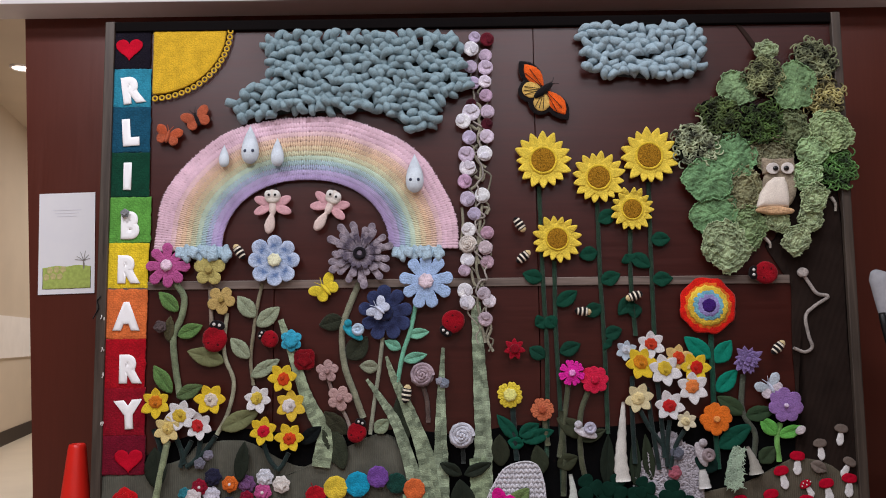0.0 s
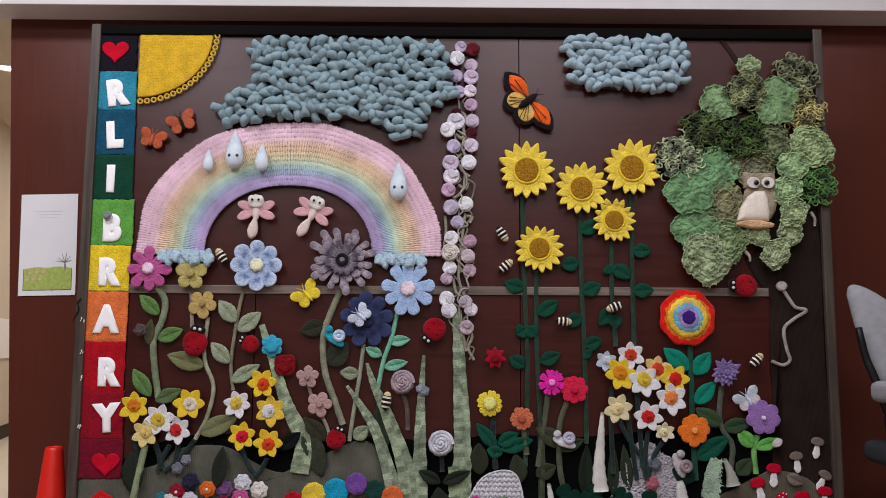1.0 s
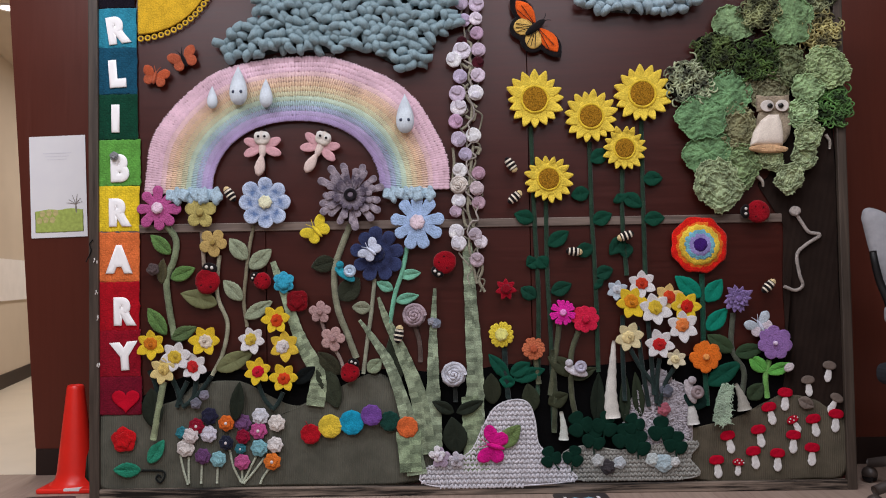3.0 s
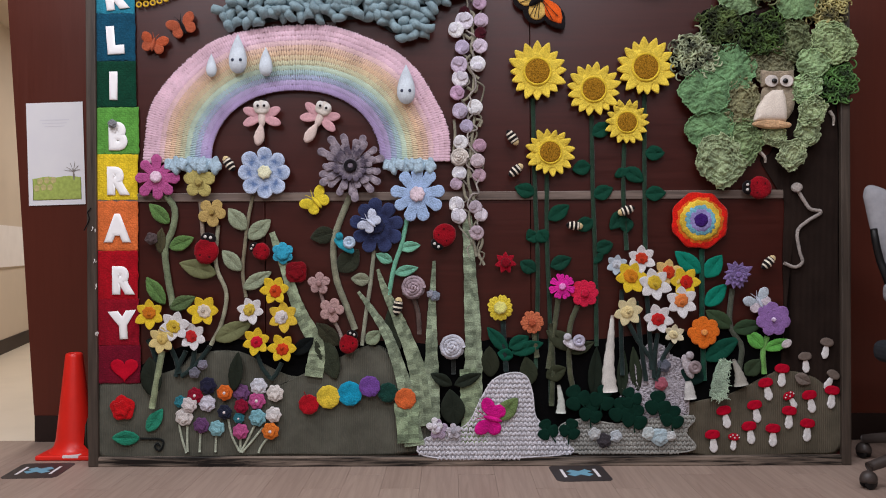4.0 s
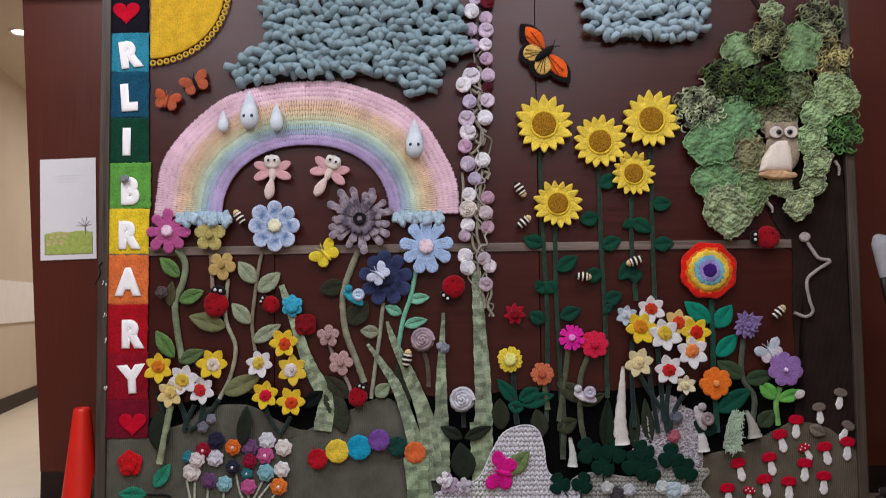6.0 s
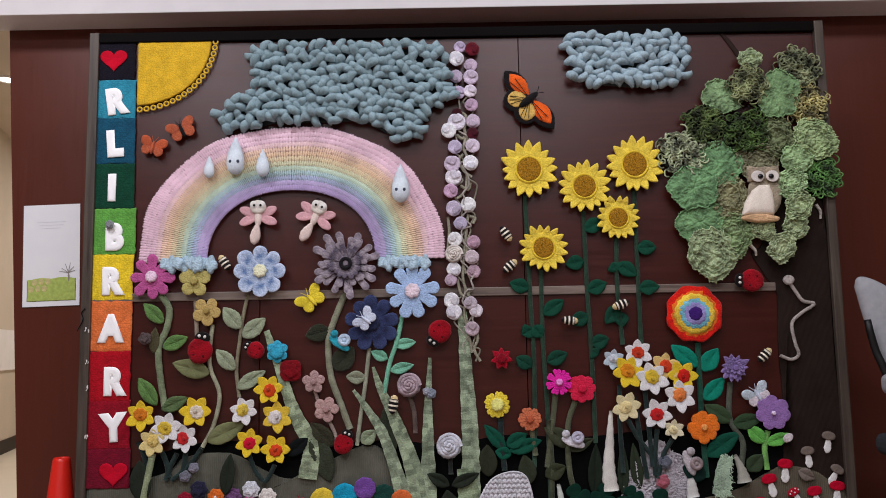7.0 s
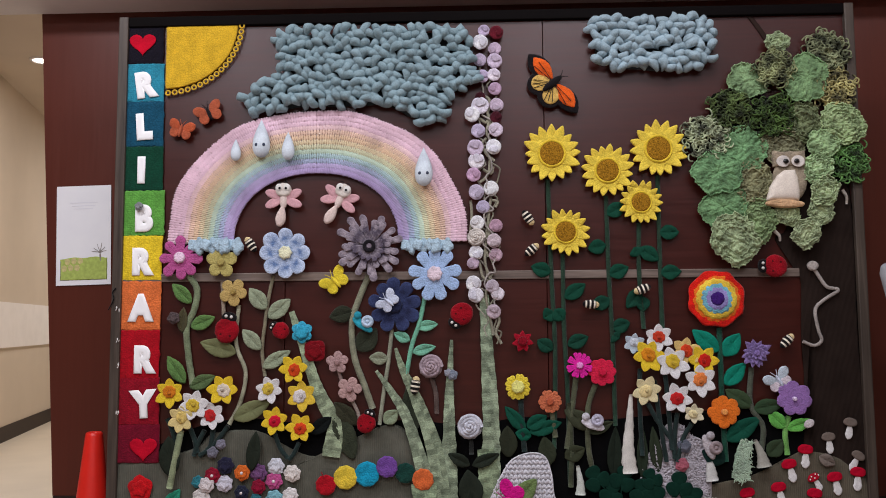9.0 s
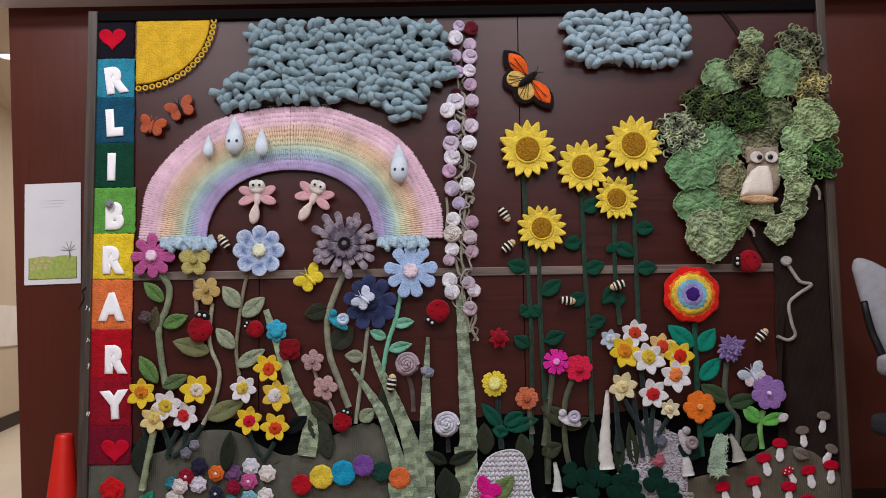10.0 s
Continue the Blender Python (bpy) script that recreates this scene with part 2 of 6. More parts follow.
def oval(rx, rz, n=20, wob=0.0, lobes=0, seed=0):
    rnd = random.Random(seed)
    ph = rnd.random() * 6.28
    out = []
    for i in range(n):
        a = 2 * math.pi * i / n
        k = 1 + wob * math.sin(lobes * a + ph) + (rnd.uniform(-0.3, 0.3) * wob if wob else 0)
        out.append((rx * k * math.cos(a), rz * k * math.sin(a)))
    return out


def leaf_line(length, width, n=9, tip=1.0, blunt=0.8):
    """Outline of a leaf or petal from the origin along +z; tip < 1 rounds it."""
    up = []
    for i in range(n + 1):
        t = (1 - math.cos(math.pi * i / n)) / 2
        w = width / 2 * math.sin(math.pi * t ** tip) ** blunt
        up.append((w, t * length))
    return [(x, z) for x, z in up] + [(-x, z) for x, z in reversed(up[1:-1])]


def petal_line(length, width, n=9):
    """Outline of a round-ended petal from the origin along +z."""
    right = [(width * 0.20, 0.0), (width * 0.34, length * 0.3)]
    c, a = length - width / 2, width / 2
    for i in range(n):
        th = math.pi * (i / (n - 1)) / 2
        right.append((a * math.cos(th), c + a * math.sin(th)))
    return right + [(-x, z) for x, z in reversed(right[:-1])]


def ball(rx, ry, rz, n=12, m=7):
    vs, fs = [(0, 0, rz)], []
    for i in range(1, m):
        b = math.pi * i / m
        for k in range(n):
            a = 2 * math.pi * k / n
            vs.append((rx * math.sin(b) * math.cos(a), ry * math.sin(b) * math.sin(a), rz * math.cos(b)))
    vs.append((0, 0, -rz))
    for k in range(n):
        fs.append((0, 1 + k, 1 + (k + 1) % n))
        fs.append((len(vs) - 1, 1 + (m - 2) * n + (k + 1) % n, 1 + (m - 2) * n + k))
    for i in range(m - 2):
        for k in range(n):
            fs.append((1 + i * n + k, 1 + (i + 1) * n + k, 1 + (i + 1) * n + (k + 1) % n, 1 + i * n + (k + 1) % n))
    return vs, fs


def ring(r, t, n=20, m=8):
    vs, fs = [], []
    for i in range(n):
        a = 2 * math.pi * i / n
        for k in range(m):
            b = 2 * math.pi * k / m
            q = r + t * math.cos(b)
            vs.append((q * math.cos(a), -t * math.sin(b), q * math.sin(a)))
    for i in range(n):
        for k in range(m):
            fs.append((i * m + k, i * m + (k + 1) % m, (i + 1) % n * m + (k + 1) % m, (i + 1) % n * m + k))
    return vs, fs


# ---- the room ----
wall_y, soffit_z = 0.45, 2.503
slab("ground_slab", -9, 7, -8, 12, -0.2, -0.012, FLOORGAP, "dark joint bed under the floor planks", "floor")
floor = new("floor")
tagged(floor, "worn grey-brown wood-look plank floor", "floor", "", "structure")
slab("hall_floor", -9, -1.2, 0.47, 12, -0.012, 0.0, CREAMFLOOR, "pale cream hallway floor", "floor")
wall = slab("wall_north", -1.937, 6, wall_y, wall_y + 0.16, 0.125, 3.0, WALLWOOD, "dark red-brown wood panelled wall", "wall")
for v in wall.data.vertices:  # the end of the wall flares a little towards the ceiling
    if v.co.x < -1 and v.co.z > 1:
        v.co.x -= 0.166
slab("baseboard", -1.932, 6, wall_y - 0.006, wall_y + 0.15, 0, 0.125, DARKBASE, "black rubber base under the wood wall", "baseboard")
slab("soffit", -9, 6, 0.258, wall_y, soffit_z, 3.6, WHITE, "white painted ceiling soffit", "soffit", 0.004)
slab("ceiling", -9, 6, -8, 0.258, 3.6, 3.7, CEIL, "grey-white ceiling tiles", "ceiling")
slab("wall_east", 6, 6.15, -8, 0.6, 0, 3.6, DUSK, "plain taupe wall", "wall")
slab("wall_west", -9.15, -9, -8, 12, 0, 3.6, BEIGE, "plain beige wall", "wall")
slab("wall_south", -9, 6, -8.15, -8, 0, 3.6, DUSK, "plain taupe wall behind", "wall")
slab("hall_ceiling", -9, -1.2, wall_y, 12, 2.93, 3.1, BEIGE, "beige hallway ceiling", "ceiling")
slab("hall_end", -9, -1.2, 12, 12.15, 0, 3.0, BEIGE, "beige end wall of the hallway", "wall")
slab("hall_side", -1.35, -1.2, wall_y + 0.16, 12, 0, 3.0, BEIGE, "beige side wall of the hallway", "wall")


def hall_strip(name, z0, z1, out, material, label, category):
    """A length of the hallway's slanting wall."""
    bm = box(0, 9.5, -out, 0.12, z0, z1)
    bmesh.ops.transform(bm, matrix=pose(-3.524, 2.3, 0, 0, 0, 104.2) , verts=bm.verts)
    return tagged(part(name, bm, material, None), label, category, "", "structure")


hall_strip("wall_hall", 0, 2.93, 0.0, BEIGE, "beige hallway wall", "wall")
hall_strip("hall_baseboard", 0, 0.125, 0.012, DARKBASE, "dark brown hallway baseboard", "baseboard")
hall_strip("hall_rail", 0.765, 1.135, 0.02, WHITE, "wide white wall guard band", "trim")


# ---- the display board ----
board = thing("display_board", 0, 0, "large dark wood display board in a worn frame on the floor", "display board")
bx0, bx1, top, rail = -1.473, 1.737, 2.300, 1.138
panel_xs = (bx0 + 0.03, -0.723, 0.402, bx1 - 0.03)
for k in range(3):
    for z0, z1 in ((0.04, rail), (rail, top - 0.035)):
        part("panel", box(panel_xs[k] + 0.0015, panel_xs[k + 1] - 0.0015, 0.004, 0.03, z0, z1, 0.001, 1), PANEL, board)
part("backing", box(bx0 + 0.01, bx1 - 0.01, 0.03, 0.07, 0.0, top - 0.01), DARKBASE, board)
part("stile", box(bx0, bx0 + 0.042, -0.02, 0.028, 0, top, 0.004), FRAMEWOOD, board)
part("stile", box(bx1 - 0.04, bx1, -0.02, 0.028, 0, top, 0.004), FRAMEWOOD, board)
for cx, cz, w, h, lean in ((-1.436, 1.000, 0.006, 0.016, 0), (-1.434, 0.868, 0.005, 0.011, 14), (-1.434, 0.770, 0.006, 0.014, 28), (-1.435, 0.565, 0.009, 0.017, 18)):
    put("chip", mesh_of("chip", *puffed([(w * 0.5 * math.cos(a) * (1 + 0.2 * math.sin(3 * a)), h * 0.5 * math.sin(a)) for a in [k * math.tau / 9 for k in range(9)]], 0.002), felt(206, 202, 196)), board, (cx, -0.0198, cz), lean, label="pale bare chip in the worn edge")
part("top_rail", box(bx0 + 0.042, bx1 - 0.04, -0.016, 0.028, top - 0.045, top, 0.004), TOPBLACK, board, "black top rail")
part("bottom_rail", box(bx0 + 0.042, bx1 - 0.04, -0.02, 0.028, 0, 0.042, 0.004), RAILWORN, board)
part("middle_rail", box(bx0 + 0.042, 1.463, -0.006, 0.003, rail - 0.018, rail + 0.018, 0.003), RAILWOOD, board)


# ---- cloth grounds on the board ----
def cloth(name, outline, h, material, label, category, depth=0.0):
    c = np.mean(np.array(outline), axis=0)
    line = [q[:2] for q in smooth_line([(x - c[0], z - c[1]) for x, z in outline] + [(outline[0][0] - c[0], outline[0][1] - c[1])], 4)][:-1]
    t = new(name, mesh_of(name, *puffed(line, h), material))
    t.matrix_basis = pose(c[0], -depth, c[1])
    return tagged(t, label, category)


cloth("dark_cloth", [(-1.273, 0.419), (-1.056, 0.514), (-0.840, 0.536), (-0.601, 0.511), (-0.195, 0.527), (0.067, 0.506), (0.305, 0.540), (0.614, 0.526), (1.017, 0.559), (1.478, 0.544), (1.491, 0.114), (0.064, 0.099), (-1.279, 0.130)],
      0.003, BLACKCLOTH, "black felt backing cloth behind the flower stems", "cloth", -0.003)
HILL = felt(92, 92, 82, 8.0)
cloth("felt_hill", [(-1.443, 0.353), (-1.226, 0.381), (-1.093, 0.418), (-1.020, 0.475), (-0.840, 0.486), (-0.698, 0.416), (-0.579, 0.379), (-0.411, 0.450), (-0.290, 0.509), (-0.195, 0.479), (-0.121, 0.316), (-0.059, 0.256), (-0.051, 0.056), (-0.727, 0.040), (-1.449, 0.035)],
      0.006, HILL, "ribbed grey-green knitted hill along the board's foot", "cloth", 0.0)
cloth("felt_hill", [(1.029, 0.256), (1.230, 0.298), (1.384, 0.373), (1.490, 0.401), (1.691, 0.300), (1.702, 0.070), (1.539, 0.042), (1.040, 0.050)],
      0.006, felt(94, 88, 75, 8.0), "brownish green felt hill under the mushrooms", "cloth", 0.001)


# ---- crochet tree ----
tree = thing("crochet_tree", 1.399, 1.686, "crocheted tree with ruffled green foliage and dark felt trunk", "tree")
ox, oz = (1.399, 1.686)


def loc(q):
    return q[0] - ox, q[1] - oz


trunk = [loc(q) for q in ((1.434, 0.246), (1.462, 0.592), (1.459, 0.871), (1.466, 1.131), (1.428, 1.209), (1.366, 1.280), (1.420, 1.330), (1.440, 1.520), (1.560, 1.640), (1.688, 1.520), (1.696, 0.803), (1.700, 0.245))]
put("trunk", mesh_of("trunk", *puffed([q[:2] for q in smooth_line(trunk + trunk[:1], 4)][:-1], 0.008), felt(40, 31, 27, 5.0)), tree, (0, 0.002, 0), label="dark brown ribbed felt trunk")
for ends, r in ((((1.288, 2.269), (1.343, 2.191), (1.420, 2.062)), 0.010), (((1.420, 2.062), (1.458, 1.860), (1.516, 1.610)), 0.014)):
    pts = [(loc(q)[0], 0.0, loc(q)[1]) for q in ends]
    put("branch", mesh_of("branch", *tube(pts, r, r * 1.3, flat=0.4), felt(50, 38, 34)), tree, (0, 0.002, 0))


def ruffle_patch(r, seed, calm=False):
    """A crocheted ruffle: a disc gathered into crumpled frills, with a corded rim."""
    rnd = random.Random(seed)
    n, m = 132, 18
    ph = [rnd.random() * 6.28 for _ in range(3)]
    k = 0.40 if calm else 0.62
    vs, fs = [(0, -0.014, 0)], []
    for j in range(1, m + 1):
        s = j / m
        for i in range(n):
            a = 2 * math.pi * i / n
            ca, sa = math.cos(a), math.sin(a)
            edge = 1 + 0.08 * math.sin(2 * a + ph[0]) + 0.05 * math.sin(5 * a + ph[1]) + 0.10 * noise.noise((ca * 4, sa * 4, seed)) + 0.07 * noise.noise((ca * 11, sa * 11, seed))
            x, z = r * s * edge * ca, r * s * edge * sa
            w = noise.noise_vector((x * 55, z * 55, seed)) * 0.008 + noise.noise_vector((x * 120, z * 120, seed + 7)) * 0.006
            frill = abs(noise.noise((x * 38, z * 38, seed + 2))) + 0.7 * abs(noise.noise((x * 85, z * 85, seed + 5)))
            y = -0.012 - 0.010 * (1 - s * s) - k * (0.018 + 0.014 * s) * frill * 1.5 - k * w.z * 0.8
            vs.append((x + k * w.x * s, min(y, -0.002), z + k * w.y * s))
    for i in range(n):
        fs.append((0, 1 + i, 1 + (i + 1) % n))
    for j in range(m - 1):
        for i in range(n):
            q = (i + 1) % n
            fs.append((1 + j * n + i, 1 + (j + 1) * n + i, 1 + (j + 1) * n + q, 1 + j * n + q))
    cords = []
    for ringed in (m, m - 3, m - 6, m - 9) if not calm else (m,):
        rim = [vs[1 + (ringed - 1) * n + i % n] for i in range(n + 1)]
        cords.append(tube([(x * (0.985 + 0.03 * (i % 2)), y - 0.004 * (i % 2), z * (0.985 + 0.03 * (i % 2))) for i, (x, y, z) in enumerate(rim)], 0.0034 if ringed == m else 0.0028, n=5, steps=1))
    o = len(vs)
    for i in range(n):
        x, y, z = vs[1 + (m - 1) * n + i]
        vs.append((x * 0.94, min(y + 0.014, 0.004), z * 0.94))
    for i in range(n):
        q = (i + 1) % n
        fs.append((1 + (m - 1) * n + i, o + i, o + q, 1 + (m - 1) * n + q))
    av, af, _ = join(*cords)
    return join((vs, fs), (av, af))


def loop_patch(r, seed, count=150):
    """Curling cords of yarn heaped over a dark round."""
    rnd = random.Random(seed)
    shapes = []
    for _ in range(count):
        a, d = rnd.random() * 6.28, r * math.sqrt(rnd.random()) * 0.9
        x, z = d * math.cos(a), d * math.sin(a)
        head, curl = rnd.random() * 6.28, rnd.choice((-1, 1)) * rnd.uniform(0.5, 1.3)
        top = rnd.uniform(0.010, 0.030) * (1.15 - d / r * 0.5)
        pts = []
        for k in range(7):
            pts.append((x, -0.004 - top * math.sin(math.pi * (k + 0.4) / 6.8) + rnd.uniform(-0.002, 0.002), z))
            head += curl * rnd.uniform(0.5, 1.3)
            x, z = x + 0.0105 * math.cos(head), z + 0.0105 * math.sin(head)
        shapes.append(tube(pts, 0.0034, n=5, steps=2))
    k = sum(len(f) for _, f in shapes)
    # added round that fills the gaps; coloured near black for the shade there
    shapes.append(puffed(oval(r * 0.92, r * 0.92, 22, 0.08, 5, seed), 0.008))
    vs, fs, _ = join(*shapes)
    return vs, fs, k


def foliage(rows, ruffled):
    for k, (q, r, rgb, depth) in enumerate(rows):
        rgb = (rgb[0] + 4, rgb[1] + 4, rgb[2] + 2)
        x, z = loc(q)
        seed = int(1000 * (x + 3 * z)) % 997
        if ruffled:
            calm = rgb[1] - rgb[0] > 25
            vs, fs, which = ruffle_patch(r * (0.99 if calm else 1.07), seed, calm)
            me = mesh_of("foliage", vs, fs, [yarn(*[min(255, int(v * (1.0 if calm else 1.07))) for v in rgb], stitch=5.0, var=0.30), yarn(*[min(255, int(v * (1.10 if calm else 1.15))) for v in rgb], stitch=4.0)], which)
        else:
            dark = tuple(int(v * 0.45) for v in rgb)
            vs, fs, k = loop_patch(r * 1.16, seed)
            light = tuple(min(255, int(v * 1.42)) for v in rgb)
            # second material: the round at a fifth of the green, shade painted between cords
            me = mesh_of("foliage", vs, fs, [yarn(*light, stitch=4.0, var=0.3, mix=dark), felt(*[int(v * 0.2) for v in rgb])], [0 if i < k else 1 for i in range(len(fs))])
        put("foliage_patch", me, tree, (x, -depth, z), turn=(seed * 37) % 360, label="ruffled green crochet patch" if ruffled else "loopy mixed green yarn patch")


foliage([  # smooth green rounds
    ((1.272, 1.961), 0.080, (118, 145, 105), 0.010), ((1.400, 2.125), 0.042, (140, 155, 120), 0.016), ((1.512, 1.964), 0.098, (112, 142, 100), 0.022), ((1.569, 1.677), 0.062, (138, 165, 120), 0.030),
    ((1.238, 1.668), 0.098, (104, 142, 100), 0.012), ((1.123, 1.559), 0.098, (104, 142, 100), 0.026), ((1.147, 1.415), 0.095, (104, 140, 98), 0.016)], True)
foliage([  # crumpled ruffles
    ((1.495, 1.773), 0.080, (98, 108, 78), 0.008), ((1.654, 1.764), 0.084, (138, 156, 114), 0.022), ((1.543, 1.577), 0.060, (146, 170, 128), 0.020), ((1.410, 1.666), 0.080, (108, 108, 84), 0.004),
    ((1.277, 1.527), 0.080, (122, 122, 92), 0.006), ((1.282, 1.353), 0.082, (118, 138, 98), 0.006), ((1.186, 1.275), 0.096, (138, 152, 118), 0.026), ((1.567, 1.476), 0.056, (146, 162, 124), 0.024),
    ((1.553, 1.396), 0.052, (148, 162, 126), 0.012), ((1.412, 1.382), 0.046, (140, 152, 116), 0.014), ((1.482, 1.298), 0.056, (148, 160, 126), 0.022)], True)
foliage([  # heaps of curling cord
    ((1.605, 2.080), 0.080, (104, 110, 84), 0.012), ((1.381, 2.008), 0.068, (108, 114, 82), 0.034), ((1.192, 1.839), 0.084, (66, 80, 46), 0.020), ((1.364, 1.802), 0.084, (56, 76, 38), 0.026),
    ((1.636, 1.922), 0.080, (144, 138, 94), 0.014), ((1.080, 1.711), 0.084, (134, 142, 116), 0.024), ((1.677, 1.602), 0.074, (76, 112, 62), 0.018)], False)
for k, (a, b) in enumerate((((1.363, 1.314), (1.385, 1.270)), ((1.654, 1.485), (1.669, 1.424)))):
    pa, pb = loc(a), loc(b)
    put("twig", mesh_of("twig", *tube([(pa[0], 0, pa[1]), ((pa[0] + pb[0]) / 2 + 0.006, -0.006, (pa[1] + pb[1]) / 2), (pb[0], 0, pb[1])], 0.008, 0.005), yarn(168, 160, 150)), tree, (0, -0.012, 0))


# ---- rainbow ----
rx0, rz0 = (-0.587, 1.283)
rainbow = thing("crochet_rainbow", rx0, rz0, "large pastel crocheted rainbow in six soft bands", "rainbow", depth=0.006)
BANDS = (("pink_band", (228, 192, 206), 3), ("pink_band", (228, 194, 196), 1), ("peach_band", (226, 194, 174), 1), ("peach_band", (224, 194, 164), 1), ("yellow_band", (220, 202, 168), 1), ("yellow_band", (208, 206, 174), 1),
         ("green_band", (188, 206, 186), 1), ("aqua_band", (172, 196, 198), 1), ("blue_band", (168, 178, 202), 1), ("purple_band", (178, 164, 200), 1), ("purple_band", (172, 154, 194), 1))
ao, bo, ai, bi, rows_n, cols_n = 0.6476, 0.5762, 0.3595, 0.3048, 13, 176


def arc_point(s, t):
    """s: 0 inner to 1 outer edge; t: 0 right foot to 1 left foot."""
    wave = 1 + (0.010 * noise.noise((t * 11, 3.1, 0)) + 0.006 * math.sin(t * 31)) * s
    a, b = (ai + (ao - ai) * s) * wave, (bi + (bo - bi) * s) * wave
    th = math.pi * t
    e = 2 / 2.18
    x, z = math.cos(th), math.sin(th)
    return a * math.copysign(abs(x) ** e, x), b * abs(z) ** e


row = 0
UNIT = ball(1, 1, 1, 6, 4)
for name, rgb, count in BANDS:
    shapes, wide = [], (0.70 if name.startswith(("peach", "yellow", "aqua", "blue")) else 0.92)
    deep = 0.0026 if wide < 0.8 else 0.0019
    for k in range(count):
        s1, s0 = 1 - row / rows_n, 1 - (row + 1) / rows_n
        for i in range(cols_n):
            t = (i + 0.5) / cols_n
            p0, p1 = arc_point(s0, t), arc_point(s1, t)
            q0, q1 = arc_point((s0 + s1) / 2, (i + 0.1) / cols_n), arc_point((s0 + s1) / 2, (i + 0.9) / cols_n)
            ln, wd = math.dist(p0, p1), math.dist(q0, q1)
            if row == 0 and i % 3 == 0:
                ln *= 1.08
            turn = math.degrees(math.atan2(p1[0] - p0[0], p1[1] - p0[1])) + random.uniform(-9, 9)
            sh = ([(x * wd * wide, y * deep, z * ln * random.uniform(0.62, 0.86)) for x, y, z in UNIT[0]], UNIT[1])
            shapes.append(moved(sh, (p0[0] + p1[0]) / 2, -0.012, (p0[1] + p1[1]) / 2, turn))
        row += 1
    vs, fs, _ = join(*shapes)
    band = tagged(put(name, mesh_of(name, vs, fs, felt(*rgb)), rainbow), kind="stuff")
vs, fs = [], []
for i in range(61):
    for s, y in ((0.0, 0.0), (0.004, -0.010), (0.996, -0.010), (1.0, 0.0)):
        x, z = arc_point(s, i / 60)
        vs.append((x, y, z))
for i in range(60):
    for k in range(3):
        fs.append((4 * i + k, 4 * i + k + 1, 4 * i + k + 5, 4 * i + k + 4))
put("lining", mesh_of("lining", vs, fs, felt(200, 180, 176)), rainbow, label="pale lining behind the stitches")


# ---- chunky yarn clouds ----
def inside(x, z, poly):
    hit = False
    for (x0, z0), (x1, z1) in zip(poly, poly[1:] + poly[:1]):
        if (z0 > z) != (z1 > z) and x < (x1 - x0) * (z - z0) / (z1 - z0) + x0:
            hit = not hit
    return hit


PUFF = [(z, y, x) for x, y, z in ball(1, 1, 1, 10, 10)[0]], ball(1, 1, 1, 10, 10)[1]


def stitch_loop(ln, wd, bend):
    """One fat bent stitch of roving."""
    seed = Vector((ln * 900, wd * 700, bend * 3000))
    vs = []
    for x, y, z in PUFF[0]:
        w = noise.noise_vector(Vector((x, y, z)) * 1.1 + seed) * 0.22
        x, y, z = x + w.x, y + w.y, z + w.z
        fat = (1.0 - 0.16 * abs(x)) / max(0.45, math.sqrt(max(0.0, 1 - min(1.0, x * x) * 0.75)))
        vs.append((x * ln * 0.5, y * wd * 0.66 - wd * 0.3 - 0.3 * wd * (1 - x * x), z * wd * 0.54 * fat + bend * (1 - x * x) * 2.2))
    return vs, PUFF[1]


def cloud(poly, rgb, label, seed, pitch=0.0345):
    rnd = random.Random(seed)
    cx, cz = np.mean(np.array(poly), axis=0)
    t = thing("yarn_cloud", cx, cz, label, "cloud", "clouds over the rainbow", depth=0.004)
    xs, zs = [p[0] for p in poly], [p[1] for p in poly]
    shapes = []
    z, r = min(zs), 0
    while z < max(zs):
        x = min(xs) + (r % 2) * pitch * 0.7
        k = 0
        while x < max(xs):
            if inside(x, z, poly):
                turn = (rnd.choice((-30, 24, 8, -10, 4, -50, 48, 74)) + rnd.uniform(-14, 14))
                s = stitch_loop(pitch * rnd.uniform(1.5, 2.15), pitch * rnd.uniform(0.92, 1.12), rnd.uniform(-0.006, 0.006))
                shapes.append(moved(s, x - cx + rnd.uniform(-0.004, 0.004), -0.010 + rnd.uniform(-0.016, 0.008), z - cz + rnd.uniform(-0.005, 0.005), turn))
            x += pitch * 1.18
            k += 1
        z += pitch * 0.84
        r += 1
    vs, fs, _ = join(*shapes)
    tagged(put("stitches", mesh_of("stitches", vs, fs, yarn(*rgb, stitch=2.5, fuzz=1.6, var=0.14)), t), kind="stuff")
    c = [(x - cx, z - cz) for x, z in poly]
    # added dark sheet; its colour stands in for shade between the stitches
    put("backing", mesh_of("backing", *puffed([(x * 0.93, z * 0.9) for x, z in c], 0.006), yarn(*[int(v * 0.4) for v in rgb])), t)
    return t


cloud([(-0.765, 2.229), (-0.379, 2.237), (0.066, 2.228), (0.089, 2.080), (0.127, 1.973), (-0.017, 1.900), (-0.042, 1.780), (-0.159, 1.811), (-0.232, 1.877), (-0.428, 1.870), (-0.672, 1.873), (-0.819, 1.845), (-0.922, 1.872), (-0.927, 1.912), (-0.869, 1.971), (-0.748, 2.025), (-0.763, 2.117)],
      (134, 157, 164), "chunky blue-grey knitted yarn cloud above the rainbow", 4)
